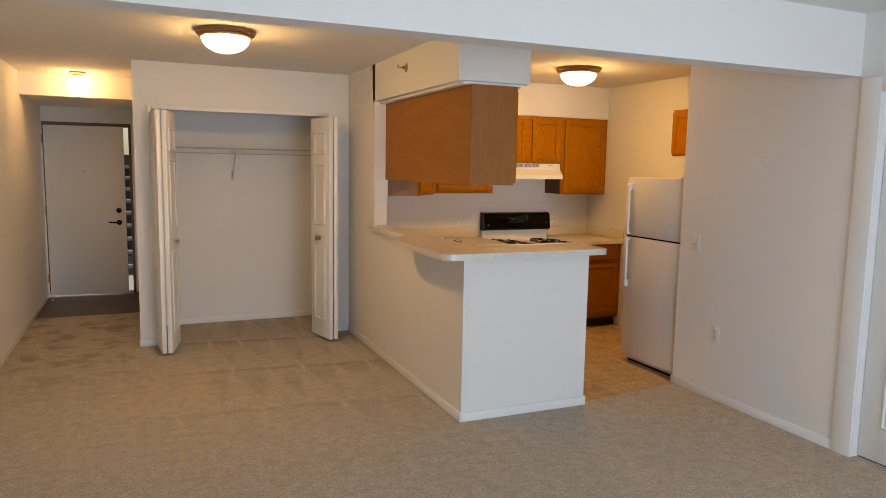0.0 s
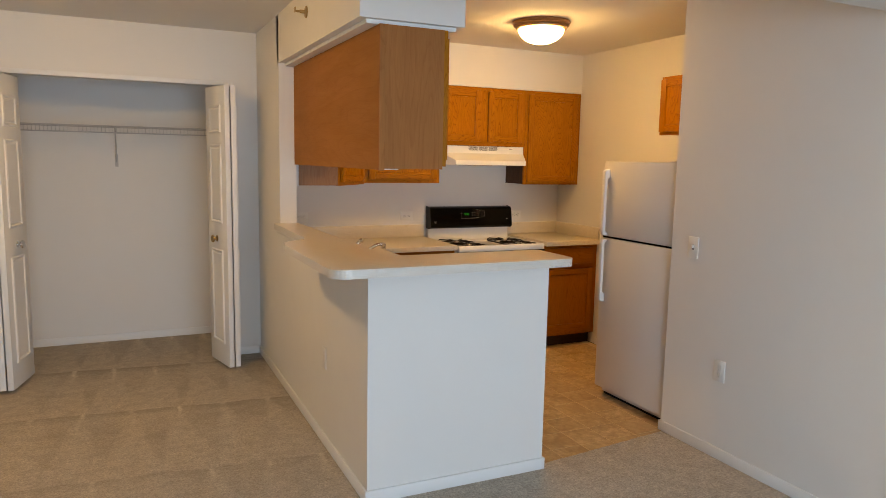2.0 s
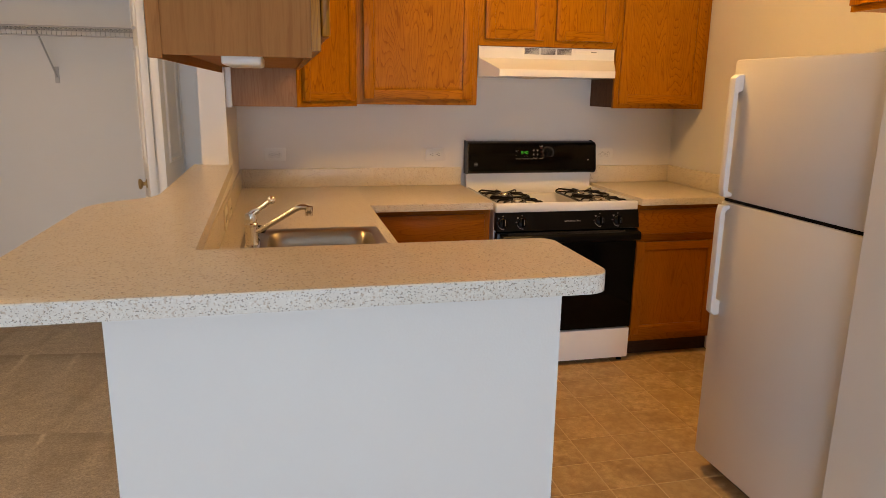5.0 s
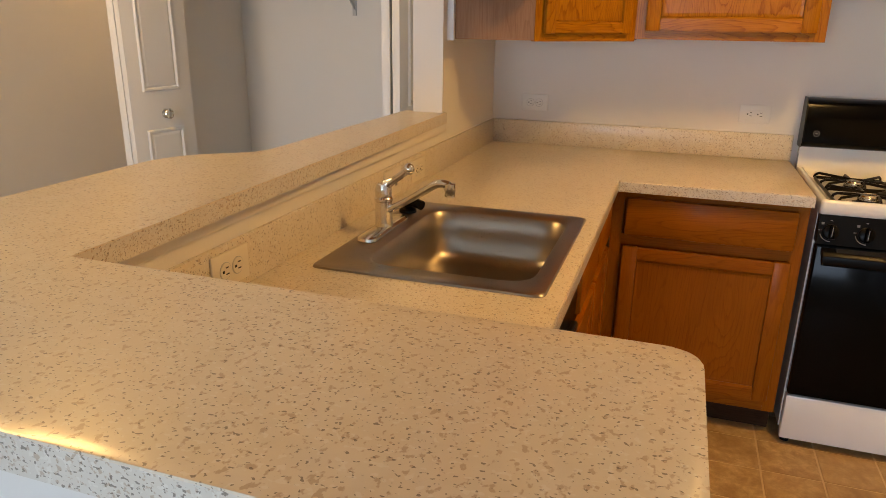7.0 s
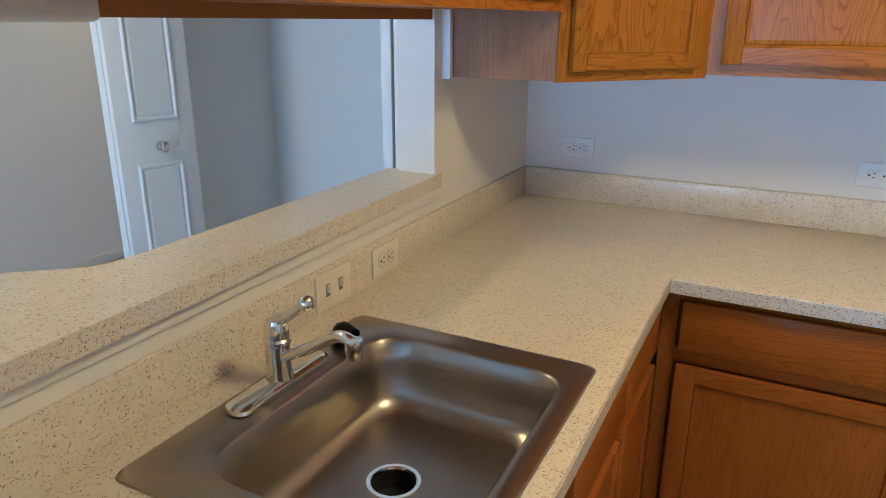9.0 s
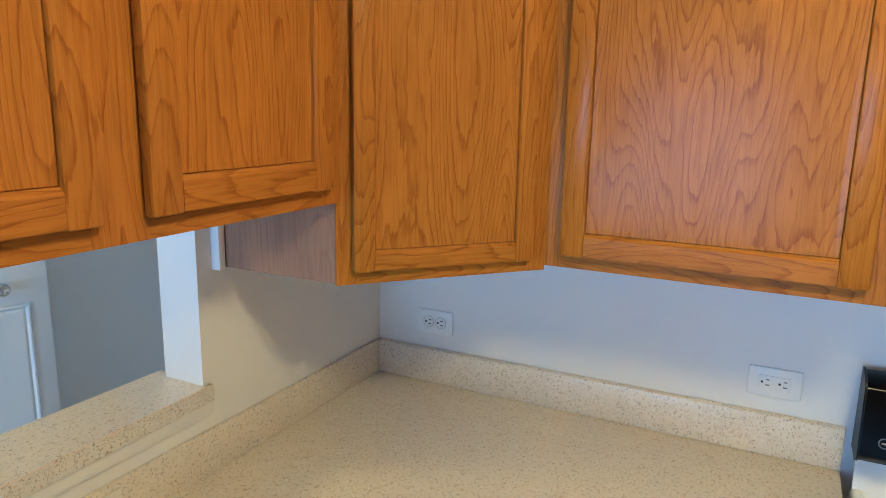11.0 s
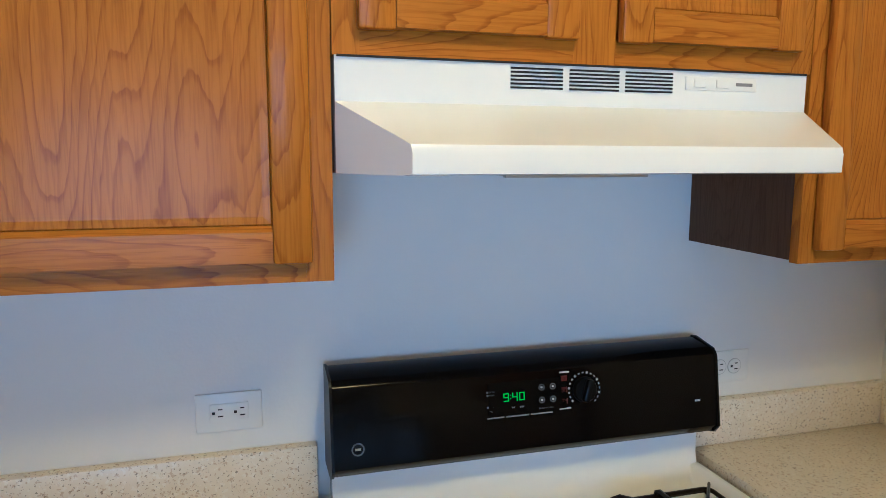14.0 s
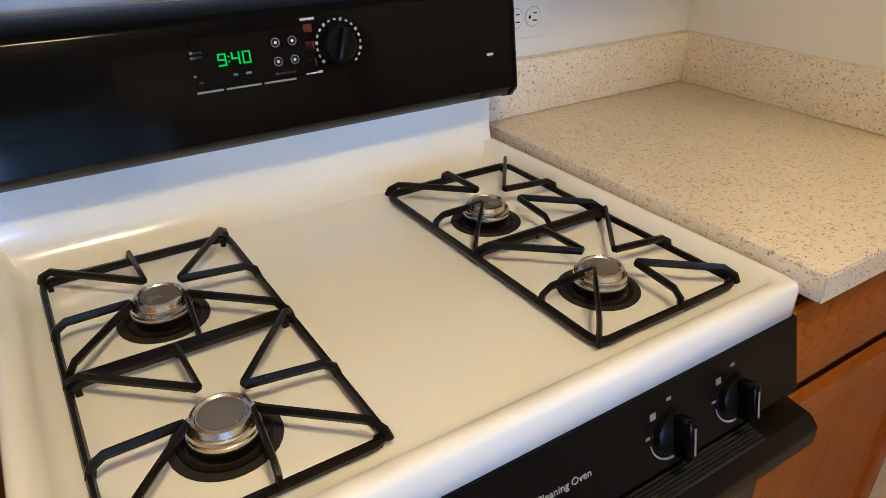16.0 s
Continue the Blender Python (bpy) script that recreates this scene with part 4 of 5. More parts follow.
sink = thing("sink", (2.43, 5.03, 0.918), "stainless steel drop-in single bowl sink", "sink")
SZ = 0.9185
sb = bmesh.new()
loft(sb, [rrect(2.180, 2.697, 4.724, 5.347, 0.022, 0.9145), rrect(2.182, 2.695, 4.726, 5.345, 0.022, SZ), rrect(2.190, 2.687, 4.734, 5.337, 0.022, SZ + 0.0015), rrect(2.205, 2.672, 4.75, 5.32, 0.03, SZ - 0.001),
          rrect(2.268, 2.660, 4.788, 5.292, 0.075, SZ - 0.001), rrect(2.273, 2.655, 4.793, 5.287, 0.075, SZ - 0.006), rrect(2.280, 2.648, 4.800, 5.280, 0.078, 0.86),
          rrect(2.287, 2.641, 4.807, 5.273, 0.082, 0.806), rrect(2.300, 2.628, 4.820, 5.260, 0.082, 0.786), rrect(2.325, 2.603, 4.845, 5.235, 0.07, 0.778), rrect(2.394, 2.474, 5.016, 5.096, 0.0398, 0.775), rrect(2.394, 2.474, 5.016, 5.096, 0.0398, 0.757)], (False, False))
part("basin", sb, STEEL, sink, smooth=50)
part("drain_ring", lathe(bmesh.new(), [(0.039, 0.0004), (0.0475, 0.0004), (0.0465, 0.0018), (0.040, 0.0018), (0.0375, -0.004)], pose(2.434, 5.056, 0.7750), 28, True), CHROME, sink, "chrome drain ring")
cup = loft(bmesh.new(), [[(2.434 + r * math.cos(a), 5.056 + r * math.sin(a), z) for a in np.linspace(0, 2 * math.pi, 28, endpoint=False)] for r, z in ((0.0383, 0.7715), (0.0383, 0.735), (0.024, 0.722))], (False, True))
part("drain_cup", cup, DARK, sink, "open dark drain")

fa = thing("faucet", (2.222, 5.035, SZ), "chrome single lever kitchen faucet with swung spout", "faucet")
part("base_plate", loft(bmesh.new(), [rrect(2.196, 2.248, 4.915, 5.155, 0.025, SZ + 0.0015), rrect(2.197, 2.247, 4.917, 5.153, 0.025, SZ + 0.008), rrect(2.204, 2.240, 4.926, 5.144, 0.018, SZ + 0.013)]), CHROME, fa)
part("body", lathe(bmesh.new(), [(0.004, 0.012), (0.024, 0.012), (0.022, 0.022), (0.021, 0.075), (0.024, 0.078), (0.024, 0.084), (0.021, 0.088), (0.022, 0.105), (0.017, 0.120), (0.003, 0.124)], pose(2.222, 5.035, SZ), 28), CHROME, fa)
part("lever", tube(bmesh.new(), smooth_line([(2.222, 5.035, 1.020), (2.229, 5.036, 1.036), (2.250, 5.034, 1.050), (2.272, 5.032, 1.066), (2.284, 5.031, 1.076)]), [0.018] * 3 + [0.017, 0.016, 0.015, 0.014, 0.012, 0.011, 0.010] + [0.009] * 11, 12), CHROME, fa)
part("lever_ball", lathe(bmesh.new(), [(0.0145 * math.sin(a), 0.0145 * math.cos(a)) for a in np.linspace(0.05, 3.09, 12)], pose(2.293, 5.030, 1.083), 18), CHROME, fa)
part("spout", tube(bmesh.new(), smooth_line([(2.232, 5.032, 0.972), (2.28, 5.018, 0.998), (2.34, 5.002, 1.036), (2.375, 4.992, 1.058), (2.395, 4.987, 1.064), (2.414, 4.982, 1.062)]), 0.0095, 12), CHROME, fa)
part("aerator", lathe(bmesh.new(), [(0.003, 0.012), (0.0135, 0.011), (0.0135, -0.008), (0.0125, -0.010), (0.0125, -0.020), (0.003, -0.020)], pose(2.416, 4.981, 1.056), 18), CHROME, fa)
spy = thing("sink_sprayer", (2.212, 5.225, SZ), "black side sprayer lying at the sink's back corner", "sprayer")
part("holder", lathe(bmesh.new(), [(0.004, 0), (0.026, 0.0), (0.024, 0.008), (0.014, 0.014), (0.004, 0.014)], pose(2.212, 5.225, SZ), 20), BLACKMATT, spy)
part("nozzle", tube(bmesh.new(), smooth_line([(2.212, 5.225, SZ + 0.010), (2.217, 5.222, SZ + 0.022), (2.235, 5.215, SZ + 0.030), (2.262, 5.205, SZ + 0.026)]), 0.0135, 10), BLACKMATT, spy)

# ---- range hood ----
hd = thing("range_hood", (3.75, YK, 1.53), "white enamel under-cabinet range hood", "range hood")
hb = bmesh.new()
# a straight upper face, a slope outwards and a rounded lip; the plan narrows to the front
sec = [(6.248, 1.686), (6.248, 1.625), (6.125, 1.572), (6.112, 1.566), (6.108, 1.556), (6.109, 1.530), (6.125, 1.528), (6.248, 1.528), (YK, 1.528), (YK, 1.686)]
loops = [[], []]
for y, z in sec:
    f = max(0.0, min(1.0, (6.248 - y) / 0.138))
    loops[0].append((3.359 + 0.074 * f, y, z))
    loops[1].append((4.133 - 0.056 * f, y, z))
loft(hb, loops, (False, False))
hb.verts.ensure_lookup_table()
for k in (0, len(sec)):
    for corner in ((1, 2, 3, 4, 5, 6, 7), (0, 1, 7, 8, 9)):
        hb.faces.new([hb.verts[k + i] for i in corner])
part("shell", hb, HOODWHITE, hd, smooth=25)
for k in range(3):
    for i in range(6):
        x0 = 3.612 + k * 0.093
        z = 1.649 + i * 0.0055
        part("vent_slot", box(bmesh.new(), x0, x0 + 0.082, 6.2462, 6.249, z, z + 0.0028), DARK, hd)
part("switch_panel", box(bmesh.new(), 3.903, 4.034, 6.2462, 6.249, 1.655, 1.676, b=0.0006), PLASTIC, hd)
for x in (3.917, 3.958):
    part("switch", box(bmesh.new(), x, x + 0.022, 6.244, 6.247, 1.659, 1.672, b=0.001), PLASTIC, hd)
part("name_bar", box(bmesh.new(), 3.995, 4.026, 6.2455, 6.2465, 1.663, 1.668), GREYPRINT, hd)
part("seam", box(bmesh.new(), 3.362, 4.130, 6.2440, 6.2475, 1.6838, 1.6866), DARK, hd)
for i in range(24):
    part("filter_slat", box(bmesh.new(), 3.585 + i * 0.0085, 3.589 + i * 0.0085, 6.18, 6.36, 1.5245, 1.5285), ALU, hd)
for y in (6.172, 6.36):
    part("filter_frame", box(bmesh.new(), 3.578, 3.796, y, y + 0.012, 1.523, 1.5290), ALU, hd)

# ---- gas range ----
SX0, SX1, SF = 3.372, 4.162, 5.905
rg = thing("gas_range", (3.76, 6.2, 0), "white gas range with black backguard and oven door", "stove")
part("body", boxes((SX0, SX1, 5.935, 6.53, 0.055, 0.858)), ENAMEL, rg, smooth=0)
# cooktop: a pan with a raised rolled rim and four burner wells
ct = bmesh.new()


def ring(i, z, r):
    return [(x, y, z) for x, y in rounded([(SX0 + i, SF + i), (SX1 - i, SF + i), (SX1 - i, 6.505 - i * 0.4), (SX0 + i, 6.505 - i * 0.4)], r, 5)]


loft(ct, [ring(0.004, 0.852, 0.012), ring(0.0, 0.857, 0.014), ring(0.0, 0.892, 0.014), ring(0.003, 0.899, 0.014), ring(0.010, 0.902, 0.016), ring(0.022, 0.900, 0.02), ring(0.030, 0.880, 0.03), ring(0.042, 0.870, 0.04), ring(0.06, 0.868, 0.05)], (True, True))
part("cooktop", ct, ENAMEL, rg, "white enamel cooktop", smooth=60)
# riser between cooktop and backguard
rs = bmesh.new()
prof = [(6.535, 0.860), (6.455, 0.860), (6.455, 0.8685), (6.478, 0.876), (6.492, 0.900), (6.498, 0.92), (6.502, 1.005), (6.535, 1.005)]
prism(rs, prof, "x", SX0 + 0.002, SX1 - 0.012)
part("riser", rs, ENAMEL, rg, smooth=50)
# backguard
bg = prism(bmesh.new(), [(6.535, 0.985), (6.466, 0.985), (6.446, 0.992), (6.434, 1.008), (6.455, 1.148), (6.465, 1.160), (6.520, 1.170), (6.535, 1.168)], "x", SX0 - 0.002, SX1 - 0.012)
guard = part("backguard", bg, BLACK, rg, "glossy black control backguard", smooth=40)
for x in (SX0 - 0.006, SX1 - 0.012):
    part("end_cap", prism(bmesh.new(), [(6.537, 0.983), (6.466, 0.983), (6.444, 0.990), (6.431, 1.007), (6.453, 1.150), (6.463, 1.162), (6.520, 1.173), (6.537, 1.171)], "x", x, x + 0.005), BLACKMATT, guard)
tilt = math.degrees(math.atan2(0.022, 0.150))
fm = pose(0, 6.434, 1.008, -tilt)          # local x along the guard, z up its face


def on_guard(x, z):
    return fm @ pose(x, -0.0006, z)


part("display_window", box(bmesh.new(), -0.058, 0.10, -0.0006, 0.001, -0.030, 0.030), BLACK, guard, m=on_guard(3.715, 0.098))
SEGMENTS = {"9": "abcdfg", "4": "bcfg", "0": "abcdef"}
for ch, cx in (("9", 3.692), ("4", 3.7095), ("0", 3.7235)):
    w, h, k = 0.0044, 0.0068, 0.0010
    ends = {"a": (-w, w, 2 * h, 2 * h), "g": (-w, w, h, h), "d": (-w, w, 0, 0), "f": (-w, -w, h, 2 * h), "b": (w, w, h, 2 * h), "e": (-w, -w, 0, h), "c": (w, w, 0, h)}
    for q in SEGMENTS[ch]:
        ax, bx, az, bz = ends[q]
        part("digit_segment", box(bmesh.new(), ax - k, bx + k, -0.0016, -0.0008, az - k, bz + k), DIGITS, guard, m=on_guard(cx, 0.0925))
for z in (0.0965, 0.1025):
    part("digit_segment", box(bmesh.new(), -0.001, 0.001, -0.0016, -0.0008, -0.001, 0.001), DIGITS, guard, m=on_guard(3.7005, z))
for cx in (3.764, 3.787):
    for cz in (0.088, 0.112):
        part("button", lathe(bmesh.new(), [(0.0045, 0), (0.0062, 0), (0.0062, 0.0008), (0.0045, 0.0008)], on_guard(cx, cz) @ pose(0, -0.0005, 0, 90), 14, True), FAINT, guard)
        part("button_dot", lathe(bmesh.new(), [(0.001, 0), (0.0022, 0), (0.0022, 0.0008), (0.001, 0.0008)], on_guard(cx, cz) @ pose(0, -0.0005, 0, 90), 10), PRINT, guard)
for x0, x1, z0, z1 in ((-0.061, -0.046, 0.110, 0.113), (-0.061, -0.046, 0.104, 0.107), (-0.056, -0.051, 0.097, 0.100), (-0.061, -0.045, 0.082, 0.085), (-0.056, -0.051, 0.074, 0.077), (-0.012, -0.006, 0.078, 0.081),
                       (0.004, 0.012, 0.078, 0.081), (0.043, 0.072, 0.071, 0.074), (-0.061, -0.028, 0.062, 0.0645), (-0.024, 0.022, 0.062, 0.0645), (0.026, 0.070, 0.062, 0.0645)):
    part("print_bar", box(bmesh.new(), x0, x1, -0.0006, 0, z0, z1), GREYPRINT, guard, m=on_guard(3.715, 0))
for z, w in ((0.135, 0.020), (0.066, 0.024)):
    part("print_bar", box(bmesh.new(), -w / 2, w / 2, -0.0006, 0, z, z + 0.003), PRINT, guard, m=on_guard(3.812, 0))
for z in (0.076, 0.098, 0.120):
    part("indicator", box(bmesh.new(), -0.006, 0.006, -0.0006, 0, z, z + 0.010), RED, guard, m=on_guard(3.811, 0))
for i in range(18):
    a = math.radians(-128 + i * 15.5)
    w = 0.0016 if i % 3 else 0.0026
    tm = on_guard(3.853, 0.100) @ pose(0, 0, 0, 0, math.degrees(a)) @ pose(0, 0, 0.0325)
    part("dial_mark", box(bmesh.new(), -0.0020, 0.0020, -0.0006, 0, -w * 0.8, w * 0.8), DIMPRINT, guard, m=tm)
dial = part("dial", lathe(bmesh.new(), [(0.002, 0), (0.025, 0), (0.024, 0.006), (0.022, 0.009), (0.002, 0.010)], on_guard(3.853, 0.100) @ pose(0, 0, 0, 90), 32), BLACKMATT, guard, "black oven temperature dial")
part("dial_grip", box(bmesh.new(), -0.007, 0.007, -0.024, -0.008, -0.022, 0.022, b=0.004), BLACKMATT, dial, m=on_guard(3.853, 0.100) @ pose(0, 0, 0, 0, 18))
part("badge", lathe(bmesh.new(), [(0.0090, 0), (0.0115, 0), (0.0115, 0.001), (0.0090, 0.001)], on_guard(3.413, 0.034) @ pose(0, 0, 0, 90), 24, True), FAINT, guard, "round grey badge")
part("badge_mark", box(bmesh.new(), -0.005, 0.005, -0.001, 0, -0.002, 0.002), GREYPRINT, guard, m=on_guard(3.413, 0.034))
part("print_bar", box(bmesh.new(), -0.006, 0.006, -0.0006, 0, -0.002, 0.002), PRINT, guard, m=on_guard(4.105, 0.055))
# control strip, oven door, drawer
part("control_strip", prism(bmesh.new(), [(SF + 0.03, 0.762), (SF - 0.026, 0.762), (SF - 0.002, 0.855), (SF + 0.03, 0.855)], "x", SX0 + 0.002, SX1 - 0.002), BLACKMATT, rg, "black knob strip", smooth=0)
LEAN = math.degrees(math.atan2(0.024, 0.093))


def on_strip(x, z):
    """On the face of the knob strip; local z up the slope, -y outwards."""
    return pose(x, SF - 0.002 - 0.024 * (0.855 - z) / 0.093, z, -LEAN)


writing("oven_lettering", "Self Cleaning Oven", 0.0115, DIMPRINT, rg, on_strip(3.785, 0.806) @ pose(0, -0.0006, 0))
for x in (3.41, 3.512, 3.940, 4.042):
    km = on_strip(x, 0.802)
    kn = part("knob", lathe(bmesh.new(), [(0.002, 0), (0.0250, 0), (0.0240, 0.007), (0.0195, 0.010), (0.002, 0.011)], km @ pose(0, 0, 0, 90), 28), BLACKMATT, rg, "black burner knob")
    part("grip", box(bmesh.new(), -0.0075, 0.0075, -0.031, -0.007, -0.0235, 0.0235, b=0.0055, seg=3), BLACK, kn, m=km @ pose(0, 0, 0, 0, 4))
    part("pointer", box(bmesh.new(), -0.0012, 0.0012, -0.0316, -0.0305, -0.015, 0.015), GREYPRINT, kn, m=km @ pose(0, 0, 0, 0, 4))
    arc = [(-0.0305 * math.sin(a), -0.0006, 0.0305 * math.cos(a)) for a in np.linspace(1.75, 3.2, 12)]
    part("knob_arc", tube(bmesh.new(), arc, [0.0006 + 0.0011 * i / 11 for i in range(12)], 5), DIMPRINT, kn, m=km)
    for dx, dz, w, h in ((-0.0005, 0.0375, 0.0065, 0.0035), (-0.0245, 0.0265, 0.008, 0.0075), (-0.0335, 0.0045, 0.006, 0.003)):
        part("knob_mark", box(bmesh.new(), dx - w / 2, dx + w / 2, -0.0007, 0.0003, dz - h / 2, dz + h / 2), GREYPRINT, kn, m=km)
    part("knob_mark", box(bmesh.new(), -0.0285, -0.0255, -0.0007, 0.0003, 0.003, 0.006), RED, kn, m=km)
odoor = part("oven_door", box(bmesh.new(), SX0 + 0.003, SX1 - 0.003, SF - 0.016, SF + 0.03, 0.205, 0.756, b=0.008), BLACK, rg, "black glass oven door")
part("handle", prism(bmesh.new(), [(SF - 0.012, 0.750), (SF - 0.052, 0.745), (SF - 0.064, 0.733), (SF - 0.064, 0.708), (SF - 0.052, 0.697), (SF - 0.046, 0.722), (SF - 0.012, 0.730)], "x", SX0 + 0.02, SX1 - 0.004, b=0.003), BLACKMATT, odoor, "wide black moulded handle")
for i in range(6):
    part("handle_rib", box(bmesh.new(), SX0 + 0.06, SX1 - 0.09, SF - 0.026 - i * 0.0045, SF - 0.024 - i * 0.0045, 0.7485 - i * 0.0006, 0.7520 - i * 0.0006), DARK, odoor)
part("storage_drawer", box(bmesh.new(), SX0 + 0.003, SX1 - 0.003, SF - 0.010, SF + 0.03, 0.026, 0.198, b=0.006), ENAMEL, rg, "white enamel drawer front")
part("plinth", boxes((SX0 + 0.02, SX1 - 0.02, SF + 0.05, 6.5, 0.0, 0.055)), BLACKMATT, rg, smooth=0)
for x in (SX0 + 0.03, SX1 - 0.03):
    part("foot", lathe(bmesh.new(), [(0.002, -0.004), (0.016, -0.004), (0.014, 0.05), (0.002, 0.05)], pose(x, SF + 0.035, 0), 12), BLACKMATT, rg)
# burners
CZ = 0.868
CAP = metal("worn_bright_metal", (0.62, 0.58, 0.52), 0.22)
CAPGREY = plain("stained_grey_metal", (0.13, 0.12, 0.105), 0.25, coat=0.2, wear=0.3, scale=60)
BURN = [(3.538, 6.056), (3.538, 6.284), (3.994, 6.060), (3.989, 6.284)]
for x, y in BURN:
    r = 0.0505
    b0 = part("burner", lathe(bmesh.new(), [(0.003, 0.0006), (r, 0.0006), (r, 0.0012), (r * 0.97, 0.0016), (0.003, 0.0016)], pose(x, y, CZ), 32), DARK, rg, "dark round burner well")
    part("burner_ring", lathe(bmesh.new(), [(0.036, 0.0018), (0.042, 0.0018), (0.0415, 0.0035), (0.037, 0.0040)], pose(x, y, CZ), 28, True), IRON, b0)
    part("burner_head", lathe(bmesh.new(), [(0.003, 0.002), (0.0320, 0.002), (0.0335, 0.013), (0.0315, 0.014), (0.003, 0.014)], pose(x, y, CZ), 28), IRON, b0)
    part("burner_cap", lathe(bmesh.new(), [(0.003, 0.013), (0.0318, 0.0135), (0.0332, 0.0150), (0.0328, 0.0175), (0.0312, 0.0185), (0.0322, 0.0200), (0.0315, 0.0235), (0.0297, 0.0245), (0.0299, 0.0262), (0.0270, 0.0310), (0.0240, 0.0320), (0.0220, 0.0300), (0.003, 0.0296)], pose(x, y, CZ), 32), CAP, b0, "worn bright metal burner cap")
    part("cap_disc", lathe(bmesh.new(), [(0.002, 0.0297), (0.0212, 0.0299), (0.0208, 0.0308), (0.015, 0.0314), (0.002, 0.0315)], pose(x, y, CZ), 24), CAPGREY, b0, "stained grey cap top")


# grates: a flat-bar frame with a bar across, and four hairpin fingers round each burner, laid like a pinwheel
def grate(xc):
    x0, x1, y0, y1 = xc - 0.113, xc + 0.113, 5.968, 6.424
    z = CZ + 0.0095
    th = part("grate", tube(bmesh.new(), [(x, y, z) for x, y in rounded([(x0, y0), (x1, y0), (x1, y1), (x0, y1)], 0.018, 5)], 0.0063, 6, closed=True, wide=0.62), IRON, rg, "black bent-bar burner grate")
    mid = (y0 + y1) / 2 - 0.004
    part("cross_bar", tube(bmesh.new(), [(x0, mid, z + 0.002), (x0 + 0.015, mid, z + 0.007), (x1 - 0.015, mid, z + 0.007), (x1, mid, z + 0.002)], 0.0085, 6, wide=0.55), IRON, th)
    hi = CZ + 0.0285
    for by, ya, yb in ((6.058, y0, mid), (6.284, mid, y1)):
        bx = xc - 0.004
        # (corner, tip, foot on the frame)
        pins = (((x0, yb), (bx - 0.006, by + 0.043), (bx - 0.008, yb)),
                ((x1, yb), (bx + 0.027, by + 0.026), (x1, by + 0.014)),
                ((x1, ya), (bx + 0.026, by - 0.008), (bx + 0.018, ya)),
                ((x0, ya), (bx - 0.027, by + 0.004), (x0, by + 0.004)))
        for (cx, cy), (tx, ty), (fx, fy) in pins:
            a, f = Vector((cx - tx, cy - ty)), Vector((fx - tx, fy - ty))
            da, df = a.normalized(), f.normalized()
            leg1 = [(cx, cy, z), (cx - da.x * 0.004, cy - da.y * 0.004, z + 0.010), (cx - da.x * 0.018, cy - da.y * 0.018, hi), (tx + da.x * 0.014, ty + da.y * 0.014, hi)]
            bend = [(tx + da.x * 0.004, ty + da.y * 0.004, hi), (tx + df.x * 0.004, ty + df.y * 0.004, hi)]
            leg2 = [(tx + df.x * 0.014, ty + df.y * 0.014, hi), (fx - df.x * 0.014, fy - df.y * 0.014, hi - 0.001), (fx - df.x * 0.003, fy - df.y * 0.003, hi - 0.008), (fx, fy, z)]
            part("finger", tube(bmesh.new(), leg1 + bend + leg2, 0.0052, 6, wide=0.62), IRON, th)
    for sx, s in ((x0, -1), (x1, 1)):
        for y, q in ((y0, -1), (mid, 0), (y1, 1)):
            part("grate_foot", box(bmesh.new(), sx - 0.003 - 0.008 * s, sx + 0.003 - 0.008 * s, y - 0.003 - 0.006 * q, y + 0.003 - 0.006 * q, CZ, z + 0.002), IRON, th)
    return th


grate(3.542)
grate(4.017)

# ---- refrigerator ----
fr = thing("refrigerator", (4.25, 4.52, 0), "white top-freezer refrigerator with pebbled doors", "refrigerator")
FY0, FY1, FX = 4.190, 4.842, 3.900
part("cabinet", box(bmesh.new(), FX + 0.062, 4.62, FY0 + 0.003, FY1 - 0.003, 0.02, 1.572, b=0.004), FRIDGE, fr)
part("grille", box(bmesh.new(), FX + 0.075, FX + 0.09, FY0 + 0.01, FY1 - 0.01, 0.0, 0.085), BLACKMATT, fr, "black kick grille")
fz = part("freezer_door", box(bmesh.new(), FX, FX + 0.055, FY0, FY1, 1.090, 1.576, b=0.008), FRIDGE, fr)
fd = part("fridge_door", box(bmesh.new(), FX, FX + 0.055, FY0, FY1, 0.066, 1.078, b=0.008), FRIDGE, fr)
part("gasket", boxes((FX + 0.055, FX + 0.063, FY0 + 0.01, FY1 - 0.01, 0.075, 1.57)), BLACKMATT, fr, smooth=0)
part("hinge_cover", box(bmesh.new(), FX + 0.01, FX + 0.06, FY0 + 0.02, FY0 + 0.07, 1.576, 1.586, b=0.003), FRIDGE, fr)
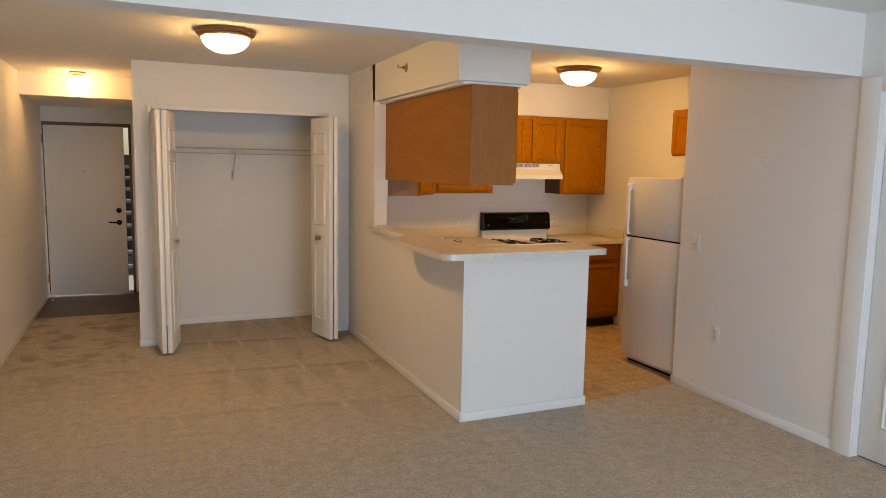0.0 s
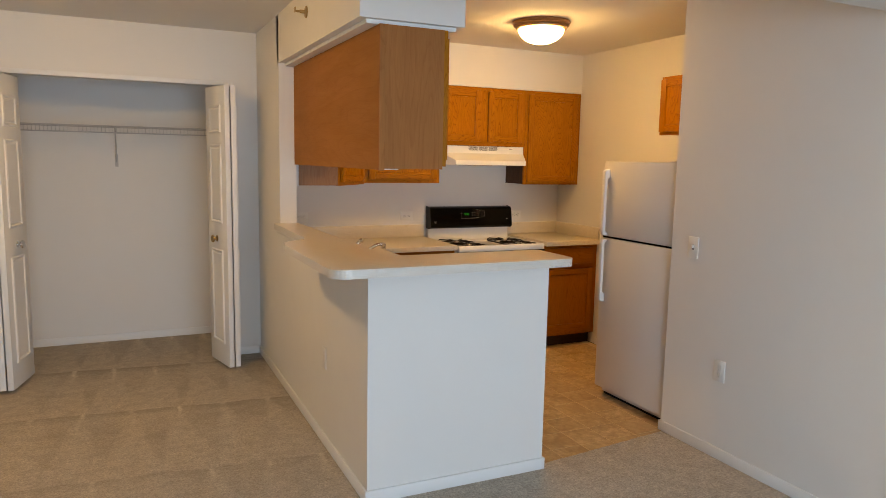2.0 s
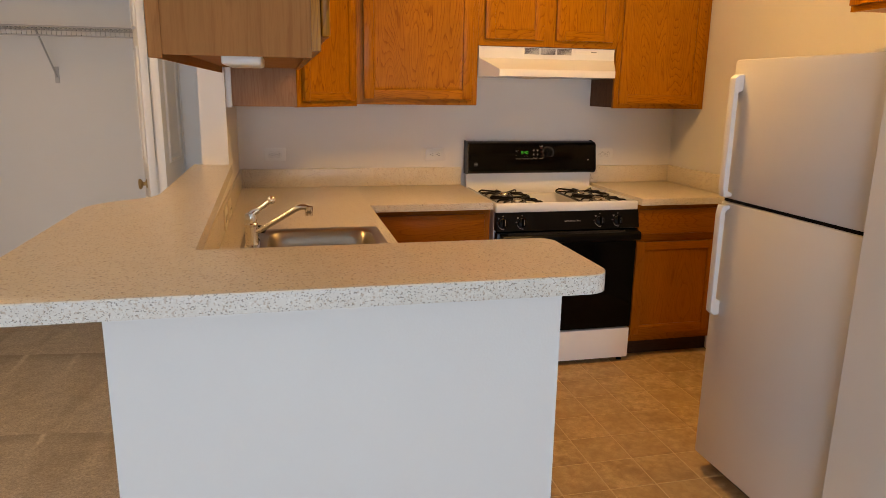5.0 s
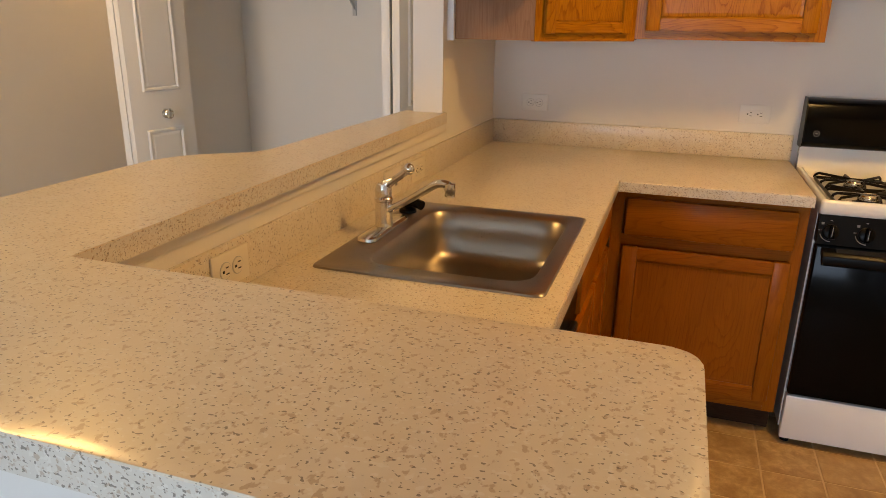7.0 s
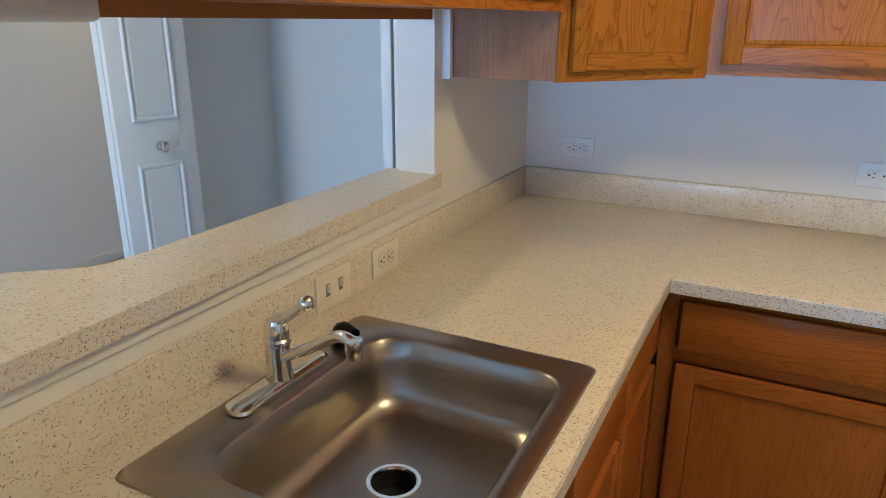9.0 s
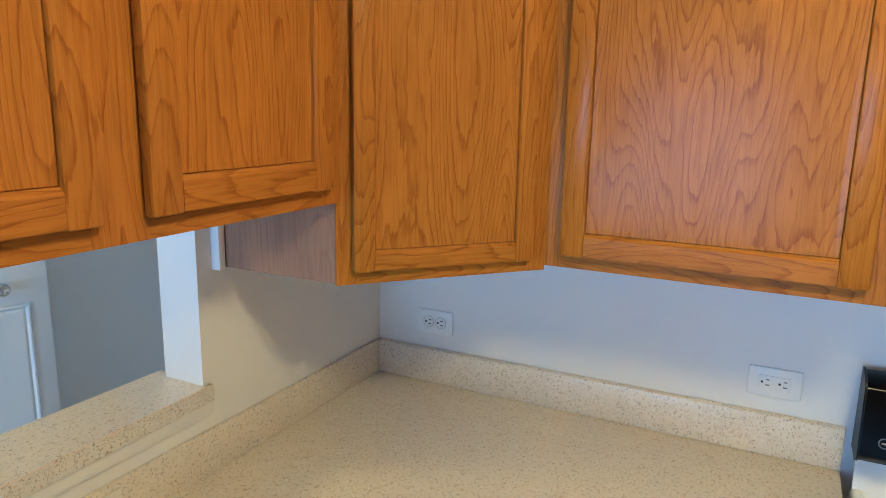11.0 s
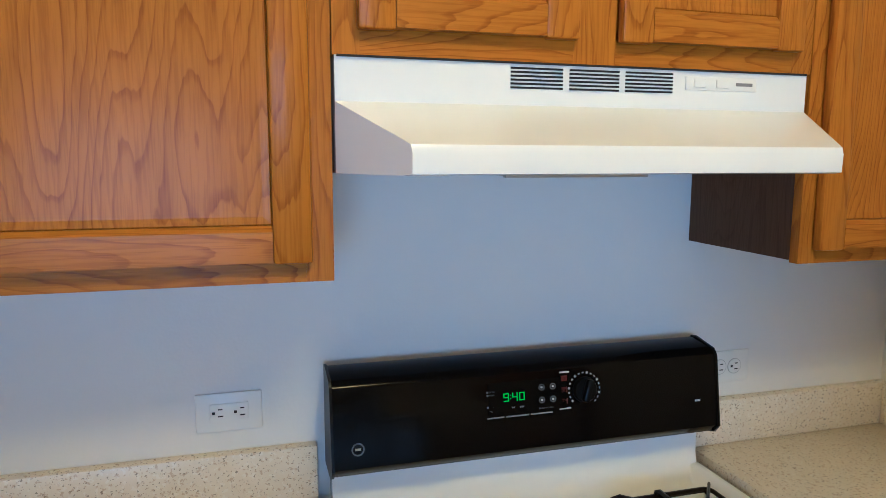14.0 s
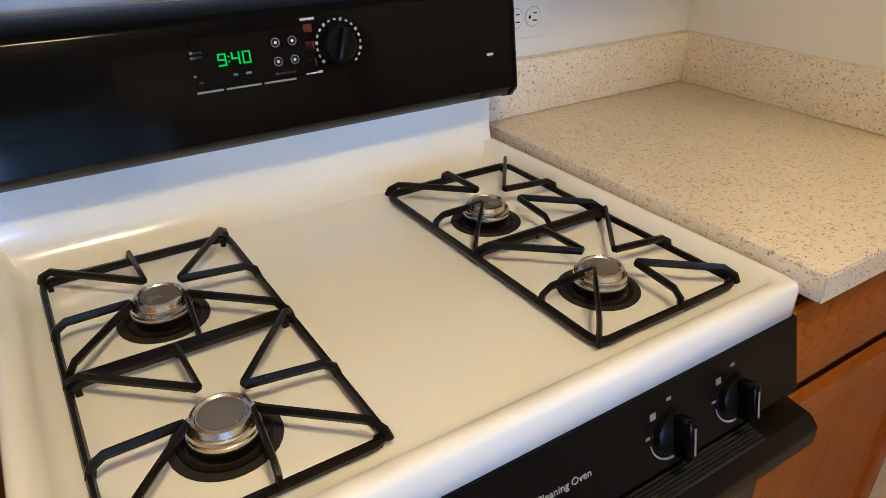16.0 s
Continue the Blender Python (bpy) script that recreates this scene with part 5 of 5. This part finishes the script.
for door, z0, z1 in ((fz, 1.10, 1.525), (fd, 0.655, 1.068)):
    bm = bmesh.new()
    up = door is fz
    far, near = (z1, z0) if up else (z0, z1)
    s = -1 if up else 1
    prism(bm, [(FX + 0.002, far), (FX - 0.020, far), (FX - 0.034, far + s * 0.012), (FX - 0.036, near - s * 0.03), (FX - 0.030, near), (FX + 0.002, near), (FX + 0.002, near - s * 0.012), (FX - 0.020, near - s * 0.020),
               (FX - 0.021, far + s * 0.06), (FX + 0.002, far + s * 0.055)], "y", 4.784, 4.816, b=0.003)
    part("handle", bm, PLASTIC, door, "white moulded handle")
part("door_gap", boxes((FX + 0.012, FX + 0.05, FY0 + 0.004, FY1 - 0.004, 1.0775, 1.0905)), BLACKMATT, fr, smooth=0)

# ---- outside the entrance ----
structure("ground", boxes((-40, 40, 9.62, 60, -0.2, -0.06), (-40, 40, -60, YS - 0.12, -0.2, -0.06)), plain("concrete_walk", (0.34, 0.33, 0.31), 0.9))
st = thing("exterior_stair", (0.62, 12.2, 0), "dark open stair with pale treads outside the door", "stair")
STAIRDARK = plain("dark_stair_steel", (0.035, 0.035, 0.04), 0.6)
STEP = plain("pale_concrete_tread", (0.24, 0.24, 0.25), 0.8)
part("backing", boxes((-0.6, 1.6, 13.7, 13.75, -0.06, 1.75)), STAIRDARK, st, smooth=0)
for i in range(9):
    part("tread", box(bmesh.new(), -0.5, 1.5, 11.4 + i * 0.25, 11.68 + i * 0.25, 0.03 + i * 0.185, 0.08 + i * 0.185, b=0.006), STEP, st)
for x in (-0.52, 1.5):
    part("stringer", prism(bmesh.new(), [(11.3, -0.06), (11.3, 0.12), (13.7, 1.86), (13.7, 1.5), (11.6, -0.06)], "x", x, x + 0.03), STAIRDARK, st, smooth=0)

# ---- kitchen floor tiles ----
PITCH = 0.192
tile_bm = box(bmesh.new(), -PITCH / 2 + 0.003, PITCH / 2 - 0.003, -PITCH / 2 + 0.003, PITCH / 2 - 0.003, -0.003, 0.003, b=0.0025, seg=2)
tile_mesh = mesh_of("tile", tile_bm, TILE, 0)
for i in range(11):
    for j in range(11):
        x, y = 2.824 + i * PITCH, 4.078 + j * PITCH
        if x > XK - 0.05 or (x < 2.95 and y < 4.2) or y > 6.0:
            continue
        ob = new("tile", tile_mesh)
        ob.parent = kitchen_floor
        ob.matrix_basis = pose(x, y, -0.0045 + random.uniform(-0.0004, 0.0004))
